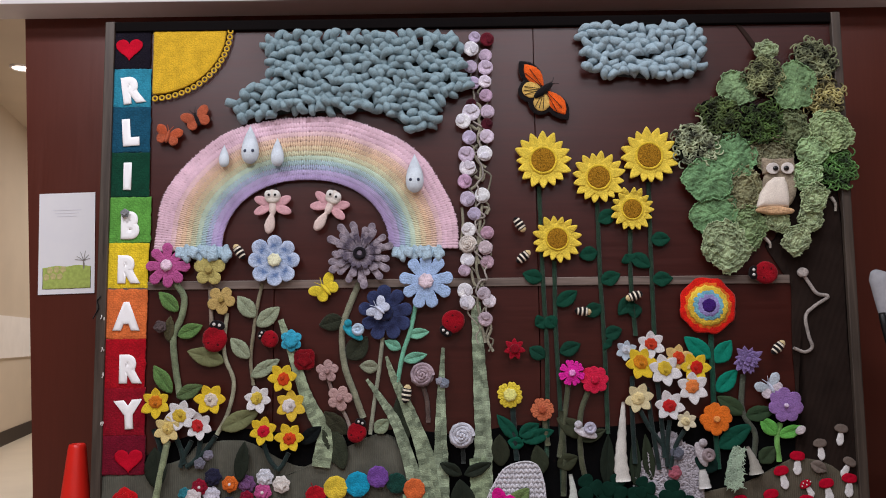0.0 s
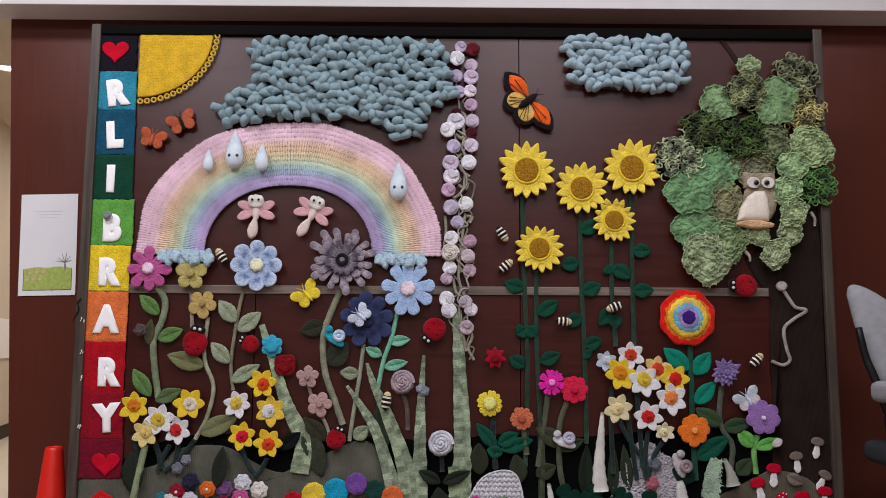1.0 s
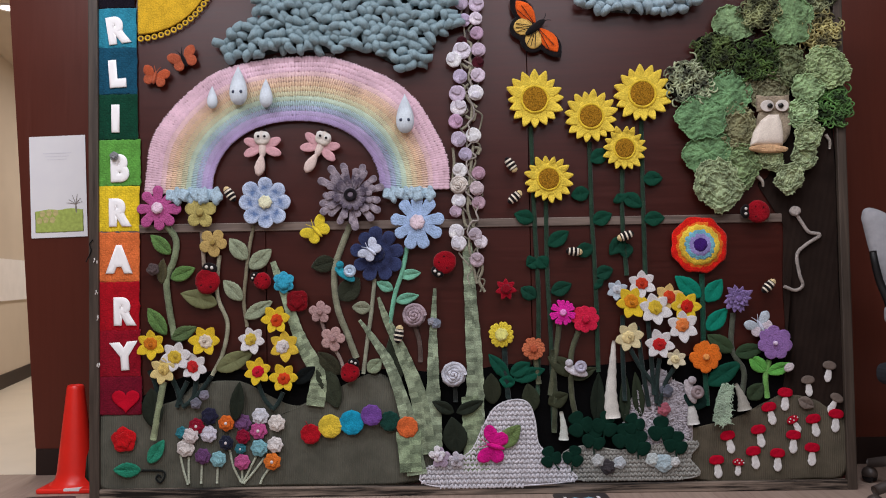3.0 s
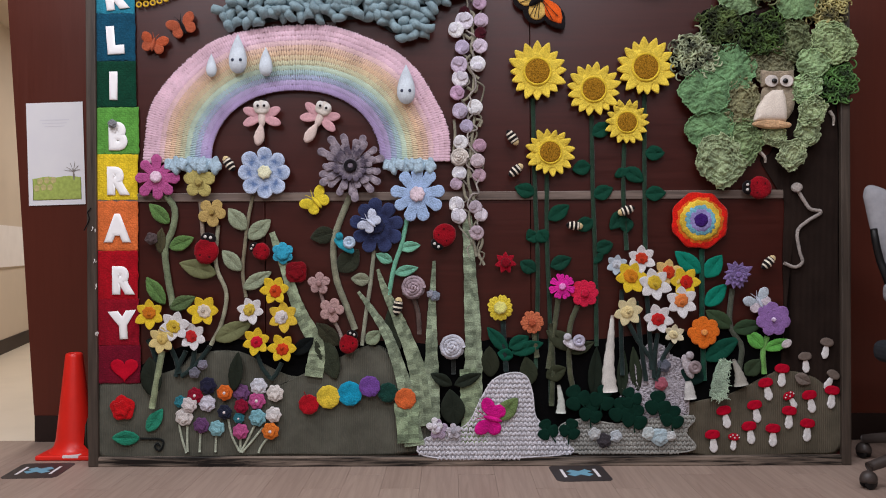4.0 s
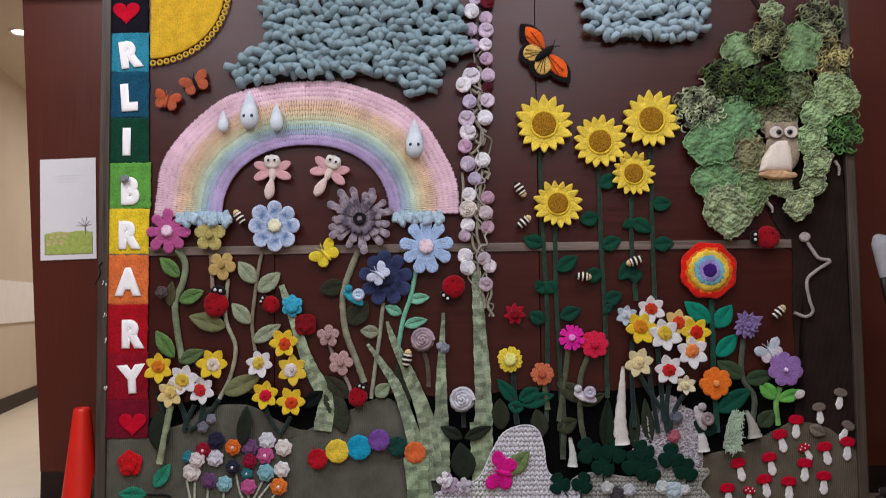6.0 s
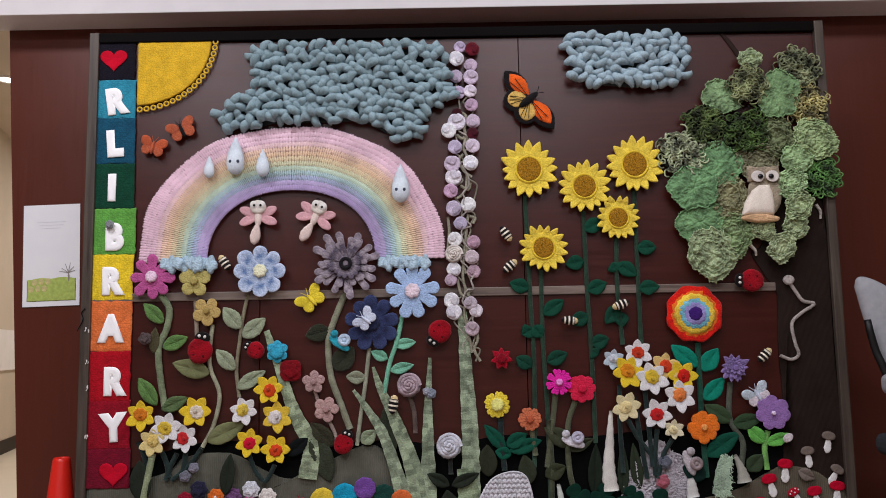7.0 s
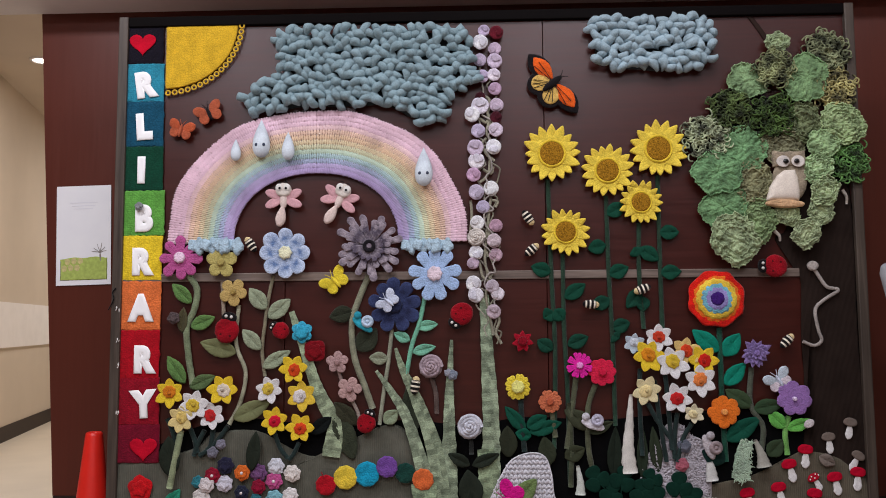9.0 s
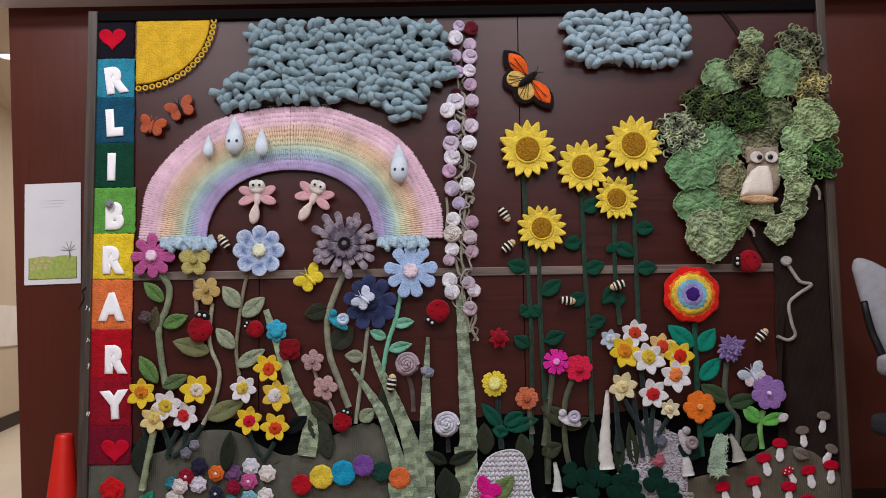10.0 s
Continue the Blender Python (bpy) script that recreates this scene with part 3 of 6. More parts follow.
cloud([(0.591, 2.221), (0.612, 2.242), (0.835, 2.254), (1.108, 2.240), (1.145, 2.193), (1.139, 2.061), (1.082, 2.011), (0.899, 2.001), (0.703, 2.021), (0.621, 2.058), (0.604, 2.149)],
      (150, 171, 180), "small chunky pale blue knitted yarn cloud", 9)


# ---- quarter sun ----
sx, sz = (-1.263, 2.266)
sun = thing("crochet_sun", sx, sz, "golden yellow quarter sun with scalloped crochet edge", "sun", depth=0.006)
w, h = 0.3238, 0.2952
line = [(0.0, 0.0)] + [(w * math.cos(a), -h * math.sin(a)) for a in [math.pi / 2 * i / 20 for i in range(21)]]
line = line[::-1]
put("body", mesh_of("body", *puffed(line, 0.008, (w * 0.4, -h * 0.4)), yarn(214, 172, 44, stitch=4.0, var=0.1)), sun)
scallop = mesh_of("scallop", *ring(0.0100, 0.0040, 12, 6), yarn(216, 176, 52, stitch=3.0))
for i in range(18):
    a = math.pi / 2 * (i + 0.5) / 18
    put("scallop", scallop, sun, (w * 1.05 * math.cos(a), -0.005, -h * 1.06 * math.sin(a)))


# ---- banner of letters ----
banner = thing("library_banner", -1.335, 0.922, "long knitted banner of ten coloured squares spelling library", "banner", depth=0.004)
ux, uz = (-1.335, 0.922)
LETTER = plain("white_felt", 250, 250, 252, 0.95, 0.1, 0.02, 30.0, 0.25, 260.0)


def heart(s):
    out = []
    for i in range(28):
        t = 2 * math.pi * i / 28
        out.append((s * math.sin(t) ** 3, s * (13 * math.cos(t) - 5 * math.cos(2 * t) - 2 * math.cos(3 * t) - math.cos(4 * t)) / 15))
    return out


def letter_mesh(ch, height):
    cu = bpy.data.curves.new("letter", "FONT")
    cu.body, cu.size, cu.extrude, cu.bevel_depth, cu.bevel_resolution = ch, height * 1.16, 0.001, height * 0.112, 1
    cu.align_x = "CENTER"
    tmp = new("letter_tmp", cu)
    dg = bpy.context.evaluated_depsgraph_get()
    me = bpy.data.meshes.new_from_object(tmp.evaluated_get(dg))
    bpy.data.objects.remove(tmp)
    for v in me.vertices:  # cut from flat felt, a little narrow
        v.co.z *= 0.32
        v.co.x *= 0.88
    me.materials.clear()
    me.materials.append(LETTER)
    return me


def tile(top_q, bottom_q, rgb, ch, tilt=0, mid=None):
    z1, z0 = top_q[1] + 0.003, bottom_q[1] - 0.001
    cx, hw = (top_q[0] + bottom_q[0]) / 2 - 0.015, 0.0930
    cz, hh = (z0 + z1) / 2, (z1 - z0) / 2
    n = 10
    rnd = random.Random(ch + str(rgb))
    line = []
    for (ax, az), (bx, bz) in (((-1, -1), (1, -1)), ((1, -1), (1, 1)), ((1, 1), (-1, 1)), ((-1, 1), (-1, -1))):
        for i in range(n):
            t = i / n
            line.append(((ax + (bx - ax) * t) * hw + rnd.uniform(-0.0025, 0.0025), (az + (bz - az) * t) * hh + rnd.uniform(-0.002, 0.002)))
    ob = put("square", mesh_of("square", *puffed(line, 0.006), yarn(*rgb, stitch=5.0, var=0.12)), banner, (cx - ux, 0, cz - uz), label="knitted square in its own colour")
    lx, lz = (mid[0] - 0.013 - cx, mid[1] - cz) if mid else (0, 0)
    if ch == "heart":
        put("heart", mesh_of("heart", *puffed([(x, z * 0.86) for x, z in heart(0.0595)], 0.006), felt(196, 18, 44)), ob, (lx, -0.006, lz), label="red felt heart")
    else:
        me = letter_mesh(ch, 0.1190)
        o = put("letter", me, ob)
        o.matrix_basis = pose(lx, -0.007, lz, 0, tilt, 0) @ pose(0, 0, -0.0595, 90, 0, 0)
        o["label"] = "white felt letter"


tile((-1.357, 2.268), (-1.348, 2.089), (19, 15, 27), "heart", 0, (-1.354, 2.181))
tile((-1.348, 2.086), (-1.343, 1.917), (44, 132, 156), "R", -8, (-1.343, 2.005))
tile((-1.343, 1.917), (-1.342, 1.716), (20, 74, 98), "L", -4, (-1.342, 1.817))
tile((-1.344, 1.716), (-1.340, 1.521), (10, 62, 44), "I", 0, (-1.346, 1.624))
tile((-1.329, 1.518), (-1.332, 1.321), (92, 156, 66), "B", 0, (-1.331, 1.411))
tile((-1.335, 1.321), (-1.339, 1.127), (226, 196, 44), "R", 0, (-1.337, 1.222))
tile((-1.336, 1.125), (-1.338, 0.913), (216, 112, 58), "A", 0, (-1.333, 1.022))
tile((-1.336, 0.913), (-1.340, 0.707), (168, 10, 28), "R", 0, (-1.318, 0.801))
tile((-1.332, 0.707), (-1.336, 0.511), (140, 10, 32), "Y", -4, (-1.313, 0.612))
tile((-1.329, 0.511), (-1.332, 0.352), (112, 10, 36), "heart", 0, (-1.307, 0.415))


# ---- traffic cone, paper, floor stickers, ceiling light, chair ----
def lathe(profile, n=32):
    vs, fs = [], []
    for r, z in profile:
        for k in range(n):
            a = 2 * math.pi * k / n
            vs.append((r * math.cos(a), r * math.sin(a), z))
    for i in range(len(profile) - 1):
        for k in range(n):
            fs.append((i * n + k, i * n + (k + 1) % n, (i + 1) * n + (k + 1) % n, (i + 1) * n + k))
    return vs, fs


cone = new("traffic_cone")
cone.matrix_basis = pose(-1.631, 0.205, 0)
tagged(cone, "orange plastic traffic cone beside the display board", "traffic cone")
part("base", box(-0.122, 0.122, -0.122, 0.122, 0.0, 0.022, 0.008, 3), ORANGE, cone)
put("body", mesh_of("body", *lathe([(0.110, 0.022), (0.100, 0.028), (0.086, 0.046), (0.078, 0.075), (0.038, 0.440), (0.035, 0.452), (0.030, 0.456), (0.026, 0.450), (0.024, 0.40)]), ORANGE), cone)
part("label_strip", box(0.0, 0.07, -0.1225, -0.085, 0.012, 0.0228, 0.001, 1), WHITE, cone, "white worn sticker on the base")

paper = new("paper_notice")
paper.matrix_basis = pose(-1.822, wall_y - 0.003, 1.378, 0, -1.4, 0)
tagged(paper, "white paper notice with a green park drawing, taped up", "notice")
vs, fs = [], []
for j in range(9):
    for i in range(7):
        x, z = (i / 6 - 0.5) * 0.272, (j / 8 - 0.5) * 0.490
        y = -0.003 - 0.0006 * (abs(i / 3 - 1) ** 2) * (0.4 + 0.6 * (1 - j / 8)) 
        vs.append((x, y, z))
for j in range(8):
    for i in range(6):
        fs.append((j * 7 + i, j * 7 + i + 1, j * 7 + i + 8, j * 7 + i + 7))
sheet = put("sheet", mesh_of("sheet", vs, fs, PAPER, smooth=False), paper)
sheet.modifiers.new("thick", "SOLIDIFY").thickness = 0.0006
INKS = [plain("green_ink", 180, 198, 104, 0.8, 0.2, 0.16, 60.0), plain("yellow_ink", 206, 196, 136, 0.8, 0.2, 0.2, 60.0), plain("brown_ink", 150, 142, 134, 0.8, 0.2, 0.1, 60.0), plain("grey_ink", 236, 236, 242, 0.8, 0.2, 0.02)]
grass_line = [(-0.115, -0.22), (0.118, -0.22), (0.118, -0.115), (0.06, -0.107), (0.0, -0.113), (-0.05, -0.108), (-0.115, -0.118)]
put("printed_grass", mesh_of("printed_grass", *puffed(grass_line, 0.0006), INKS[0]), paper, (0, -0.0045, 0))
rnd = random.Random(5)
for k in range(6):
    put("printed_bush", mesh_of("printed_bush", *puffed(oval(0.014, 0.016, 12, 0.15, 5, k), 0.0006), INKS[1]), paper, (-0.095 + 0.016 * k, -0.0052, -0.165 + 0.03 * (k % 2) + rnd.uniform(-0.01, 0.01)))
twigs = [tube([(0.085, 0, -0.13), (0.083, 0, -0.09), (0.08 + dx, 0, -0.09 + dz)], 0.0022, 0.0010, n=5, steps=3) for dx, dz in ((-0.03, 0.025), (-0.012, 0.045), (0.012, 0.05), (0.028, 0.03), (-0.04, 0.01), (0.035, 0.012))]
vs, fs, _ = join(*twigs)
put("printed_tree", mesh_of("printed_tree", [(x, y * 0.2, z) for x, y, z in vs], fs, INKS[2]), paper, (0, -0.0055, 0))
for k, z in enumerate((0.16, 0.145, 0.13)):
    part("text_line", box(-0.07 + 0.01 * k, 0.07 - 0.012 * k, -0.0042, -0.0036, z, z + 0.003), INKS[3], paper)

STICK_D = plain("sticker_dark", 58, 52, 52, 0.5, 0.4, 0.12, 60.0)
STICK_B = plain("sticker_blue", 116, 168, 190, 0.5, 0.4, 0.08, 60.0)


def floor_sticker(x, y, turn):
    t = new("floor_sticker")
    t.matrix_basis = pose(x, y, 0.0, 0, 0, turn)
    tagged(t, "scuffed dark floor sticker with pale blue cross", "floor sticker", "stickers on the floor")
    corner = [(0.082 * sx + 0.03 * math.cos(a), 0.088 * sy + 0.03 * math.sin(a)) for sx, sy, a0 in ((1, 1, 0), (-1, 1, 90), (-1, -1, 180), (1, -1, 270)) for a in [radians(a0 + 18 * i) for i in range(6)]]
    n = len(corner)
    vs = [(a, b, 0.0) for a, b in corner] + [(a, b, 0.0016) for a, b in corner]
    fs = [(i, (i + 1) % n, n + (i + 1) % n, n + i) for i in range(n)] + [tuple(range(n, 2 * n))]
    put("backing", mesh_of("backing", vs, fs, STICK_D, smooth=False), t)
    for s in (-1, 1):
        bm = box(-0.054, 0.054, -0.019, 0.019, 0.0018, 0.0026 + 0.0004 * s)
        bmesh.ops.rotate(bm, cent=(0, 0, 0), matrix=Matrix.Rotation(radians(40 * s), 3, "Z"), verts=bm.verts)
        part("cross_bar", bm, STICK_B, t)
        part("edge_mark", box(s * 0.068 - 0.006, s * 0.068 + 0.006, -0.06, 0.055, 0.0018, 0.0026), WHITE, t)


floor_sticker(0.584, -0.132, 3)
floor_sticker(-1.655, -0.072, 4)

downlight = new("recessed_light")
downlight.matrix_basis = pose(-3.132, 2.44, 2.93)
tagged(downlight, "small round recessed ceiling light in the hallway", "ceiling light")
put("trim", mesh_of("trim", *lathe([(0.085, 0.0), (0.083, -0.012), (0.068, -0.012), (0.064, -0.004)]), WHITE), downlight)
GLOW, _nt, _p = base_mat("lamp_glass", 0.5)
_p.inputs["Emission Color"].default_value, _p.inputs["Emission Strength"].default_value = (1.0, 0.92, 0.8, 1), 6.0
put("lens", mesh_of("lens", *lathe([(0.064, -0.006), (0.03, -0.010), (0.001, -0.011)]), GLOW), downlight)

chair = new("office_chair")
chair.matrix_basis = pose(2.06, -0.27, 0)
tagged(chair, "grey mesh-backed office chair on black castors", "chair")
shell = [(-0.322, 1.128), (-0.312, 1.158), (-0.285, 1.166), (-0.230, 1.142), (-0.150, 1.085), (-0.060, 1.010), (0.020, 0.920), (0.050, 0.820), (0.030, 0.720), (-0.060, 0.680), (-0.180, 0.690), (-0.248, 0.790), (-0.280, 0.890), (-0.303, 0.990)]
line = [q[:2] for q in smooth_line(shell + shell[:1], 5)][:-1]
vs, fs = puffed(line, 0.040, (-0.15, 0.92), 0.0, 0.0)
vs = [(x + 0.014, y + 0.14 + 0.9 * (x + 0.15) ** 2 + 0.12 * (z - 0.92), z) for x, y, z in vs]
put("backrest", mesh_of("backrest", vs, fs, GREYMESH), chair, label="pale grey curved backrest shell")
put("back_bracket", mesh_of("back_bracket", *tube([(-0.304, 0.10, 0.985), (-0.302, 0.09, 0.94), (-0.284, 0.09, 0.86), (-0.262, 0.08, 0.790), (-0.20, 0.08, 0.62), (-0.10, 0.05, 0.50)], 0.014, 0.018, n=8), BLACK), chair, label="black bracket beside the backrest")
bm = box(-0.25, 0.25, -0.25, 0.24, 0.44, 0.53, 0.035, 4)
part("seat", bm, plain("dark_fabric", 52, 54, 58, 0.9, 0.2, 0.1, 50.0, 0.4, 400.0), chair)
put("spine", mesh_of("spine", *tube([(0.001, 0.16, 0.44), (0, 0.28, 0.46), (0.001, 0.31, 0.6), (0, 0.335, 0.82)], 0.024, 0.02, n=8), BLACK), chair)
put("gas_column", mesh_of("gas_column", *lathe([(0.03, 0.10), (0.03, 0.26), (0.02, 0.262), (0.02, 0.44)], 16), BLACK), chair)
for s in (-1, 1):
    part("armrest", box(s * 0.25 - 0.03, s * 0.25 + 0.05, -0.16, 0.10, 0.690, 0.775, 0.03, 4), GREYMESH, chair, "pale grey padded armrest")
    put("arm_post", mesh_of("arm_post", *tube([(s * 0.25, -0.02, 0.70), (s * 0.26, -0.02, 0.60), (s * 0.20, 0.0, 0.47)], 0.022, 0.020, n=8), BLACK), chair)
LEGGREY = plain("dark_grey_nylon", 66, 58, 54, 0.45, 0.4)
for k in range(5):
    a = 2 * math.pi * k / 5 + 3.346
    ca, sa = math.cos(a), math.sin(a)
    leg = put("leg", mesh_of("leg", *tube([(0.02 * ca, 0.02 * sa, 0.15), (0.16 * ca, 0.16 * sa, 0.14), (0.34 * ca, 0.34 * sa, 0.105), (0.43 * ca, 0.43 * sa, 0.082)], 0.030, 0.020, n=8), LEGGREY), chair, label="dark grey moulded leg")
    for s in (-1, 1):
        wheel = [(-sa * y + ca * x + 0.43 * ca - sa * s * 0.015, ca * y + sa * x + 0.43 * sa + ca * s * 0.015, z + 0.027) for x, y, z in ball(0.027, 0.010, 0.027, 14, 8)[0]]
        put("castor", mesh_of("castor", wheel, ball(1, 1, 1, 14, 8)[1], BLACK), leg)
    hood = [(-sa * y + ca * x + 0.43 * ca, ca * y + sa * x + 0.43 * sa, max(z, -0.010) + 0.036) for x, y, z in ball(0.034, 0.030, 0.034, 14, 8)[0]]
    put("hood", mesh_of("hood", hood, ball(1, 1, 1, 14, 8)[1], LEGGREY), leg)


# ---- stems, leaves and flowers ----
def stem(points, r, rgb, label, name="flower_stem", category="stem", depth=0.008, r1=None, flat=0.8):
    x, z = points[len(points) // 2]
    t = new(name, mesh_of(name, *tube([(a - x, 0.0, b - z) for a, b in points], r * 0.84, r1 and r1 * 0.84, n=7, flat=flat, lumps=0.05), yarn(*rgb, stitch=4.0)))
    t.matrix_basis = pose(x, -depth, z)
    return tagged(t, label, category, "flower stems")


def leaf(base, tip, width, rgb, label="green crocheted leaf on a stem", depth=0.012, soft=0.85, flat=False):
    """A padded leaf with a pressed midrib, from base to tip."""
    ln = math.dist(base, tip)
    turn = math.degrees(math.atan2(tip[0] - base[0], tip[1] - base[1]))
    line = leaf_line(ln, width, 10, soft)
    vs, fs = puffed(line, 0.009, (0, ln * 0.5))
    vs = [(x, y + 0.004 * math.exp(-(x / 0.004) ** 2) * (1 if y < -0.005 else 0) - 0.006 * math.sin(3.0 * z / ln + x * 30) * (abs(x) / width) * 2, z) for x, y, z in vs]
    vs = [(x, min(y, 0.0), z) for x, y, z in vs]
    mat = felt(*rgb) if flat else yarn(*rgb, stitch=4.5, var=0.14)
    t = new("leaf", mesh_of("leaf", vs, fs, mat))
    t.matrix_basis = pose(base[0], -depth, base[1], 0, turn, 0)
    return tagged(t, label, "leaf", "leaves")


def flower(q, r, petals, rgb, centre_rgb, label, name="crochet_flower", group="crochet flowers", width=None, tip=0.75, centre=0.3, layers=1, turn=0.0, depth=0.024, h=0.007, inner=0.0, mix=None, cup=0.0, lift=0.0, blunt=0.5):
    """petals crocheted petals of reach r round a padded centre."""
    t = thing(name, q[0], q[1], label, "flower", group, depth, turn)
    width = width or 2 * math.pi * r * 0.72 / petals
    mat = yarn(*rgb, stitch=2.0, fuzz=0.5, var=0.07) if cup else yarn(*rgb, stitch=4.0, var=0.12, mix=mix)
    for k in range(layers):
        rr = r * (1 - 0.26 * k)
        line = [(x, z + inner * r) for x, z in (leaf_line(rr * (1 - inner), width * (1 - 0.15 * k), 9, tip, blunt) if blunt > 0.5 else petal_line(rr * (1 - inner), min(width * 0.86, rr * 0.8) * (1 - 0.15 * k)))]
        vs, fs = puffed(line, h, (0, rr * 0.55), 0.25, 0.35 if cup else 1.0)
        vs = [(x, y - lift * (z / rr) ** 2, z) for x, y, z in vs]
        me = mesh_of("petal", vs, fs, mat)
        rnd = random.Random(int(q[0] * 1000) + k)
        for i in range(petals):
            put("petal", me, t, (0, -0.006 * k, 0), 360 * (i + 0.5 * k) / petals + rnd.uniform(-5, 5) * layers, 1 + rnd.uniform(-0.06, 0.05) * (1 if layers == 1 else 2.4))
    if cup:
        pale = centre_rgb
        put("trumpet", mesh_of("trumpet", *puffed(oval(cup * r * 1.5, cup * r * 1.35, 30, 0.07, 8, int(q[0] * 500)), h + 0.009, None, 0.6, 0.8), yarn(*pale, stitch=2.5, var=0.15)), t, (r * 0.1 * math.sin(q[0] * 900), -0.002, r * 0.1 * math.cos(q[1] * 700)), 13)
        centre = 0.13
    put("centre", mesh_of("centre", *puffed(oval(centre * r, centre * r * (0.86 if cup else 1.0), 18, 0.07, 7, 3), h + (0.0095 if cup else 0.008)), yarn(*[int(v * (0.84 if cup else 1.0)) for v in centre_rgb], stitch=3.0, var=0.2)), t, (0, -0.004 * layers, 0), label="contrasting padded centre")
    return t


def daffodil(q, r, rgb, centre_rgb, label, turn=0.0, depth=0.03):
    return flower(q, r, 6, rgb, centre_rgb, label, "daffodil", "daffodils", width=r * 0.66, tip=1.12, centre=0.26, cup=0.30, turn=turn, depth=depth, h=0.0045, lift=0.010, blunt=0.7)


def spiral_rose(q, r, rgb, label, depth=0.024, name="crochet_rose"):
    t = thing(name, q[0], q[1], label, "flower", "crochet roses", depth)
    pts = []
    for i in range(46):
        a = i * 0.5
        d = r * 0.93 * (1 - i / 48)
        pts.append((d * math.cos(a), -0.006 - 0.014 * i / 46 - 0.003 * math.sin(i * 1.9), d * math.sin(a)))
    put("coil", mesh_of("coil", *tube(pts, r * 0.17, r * 0.12, n=7, steps=2), yarn(*rgb, stitch=3.5)), t)
    put("backing", mesh_of("backing", *puffed(oval(r, r, 22, 0.04, 9, 2), 0.008), yarn(*[int(v * 0.82) for v in rgb])), t)
    return t


def pompom(q, r, rgb, label, centre_rgb=None, depth=0.02, lobes=9, group="button flowers"):
    t = thing("button_flower", q[0], q[1], label, "flower", group, depth)
    put("head", mesh_of("head", *puffed(oval(r, r, 27, 0.012 if "hollyhock" in group else 0.08, lobes, int(q[0] * 999)), 0.012, None, 0.0, 1.2), yarn(*rgb, stitch=3.5)), t)
    if group != "hollyhock blossoms":
        put("ruffle", mesh_of("ruffle", *puffed(oval(r * 0.62, r * 0.62, 27, 0.14, 5, int(q[1] * 999)), 0.010, None, 0.3, 1.5), yarn(*rgb, stitch=3.0)), t, (0, -0.008, 0), 20)
    else:
        turn = (int(q[1] * 1999) * 47) % 360
        fold = [(x, z + r * 0.34) for x, z in oval(r * 0.62, r * 0.46, 20, 0.10, 3, int(q[1] * 777))]
        put("fold", mesh_of("fold", *puffed(fold, 0.008, None, 0.0, 1.6), yarn(*[int(v * 0.93) for v in rgb], stitch=3.0)), t, (0, -0.009, 0), turn)
    if centre_rgb:
        put("bead", mesh_of("bead", *ball(r * 0.2, 0.006, r * 0.2, 10, 6), yarn(*centre_rgb)), t, (0, -0.013, 0))
    return t


# sunflowers
SEEDS = plain("seed_stitches", 148, 106, 28, 0.95, 0.1, 0.75, 240.0, 0.8, 260.0)


def sunflower(q, r, label, turn):
    t = thing("sunflower", q[0], q[1], label, "flower", "sunflowers", 0.022, turn)
    gold = yarn(230, 202, 74, stitch=4.0, var=0.12)
    line = leaf_line(r * 0.70, r * 0.36, 8, 0.8, 0.62)
    vs, fs = puffed([(x, z + r * 0.32) for x, z in line], 0.012, (0, r * 0.66))
    me = mesh_of("petal", [(x, y - 0.012 * max(0, z / r - 0.7) * 3 * (1 if y < 0 else 0), z) for x, y, z in vs], fs, gold)
    for k in range(16):
        put("petal", me, t, (0, -0.003 * (k % 2), 0), 360 * k / 16 + random.uniform(-3, 3), random.uniform(0.93, 1.06))
    put("ruff", mesh_of("ruff", *puffed(oval(r * 0.70, r * 0.70, 42, 0.05, 16, 2), 0.013), gold), t, (0, -0.002, 0), label="padded yellow ruff")
    put("collar", mesh_of("collar", *ring(r * 0.47, r * 0.05, 24, 8), yarn(226, 192, 56, stitch=3.0)), t, (0, -0.0095, 0))
    put("seed_disc", mesh_of("seed_disc", *puffed(oval(r * 0.44, r * 0.44, 24), 0.010, None, 0.0, 2.0), SEEDS), t, (0, -0.0085, 0), label="brown stitched seed disc")


SUNS = [((0.430, 1.655), 0.1190), ((0.665, 1.578), 0.1095), ((0.883, 1.669), 0.1190), ((0.803, 1.440), 0.0929), ((0.482, 1.317), 0.1000)]
for k, (q, r) in enumerate(SUNS):
    sunflower(q, r, "yellow crocheted sunflower with brown stitched centre", 9 * k)
SUNSTEM = (40, 62, 48)
for pts in ([(0.412, 1.545), (0.420, 1.145), (0.430, 0.813), (0.419, 0.408)], [(0.470, 1.225), (0.469, 0.932), (0.479, 0.646), (0.482, 0.264)], [(0.659, 1.472), (0.663, 1.143), (0.672, 0.859), (0.675, 0.502)],
            [(0.796, 1.354), (0.791, 1.142), (0.804, 0.905)], [(0.881, 1.559), (0.880, 1.212), (0.882, 0.905)]):
    stem(pts, 0.0119, SUNSTEM, "long dark green sunflower stem on the board", depth=0.006)
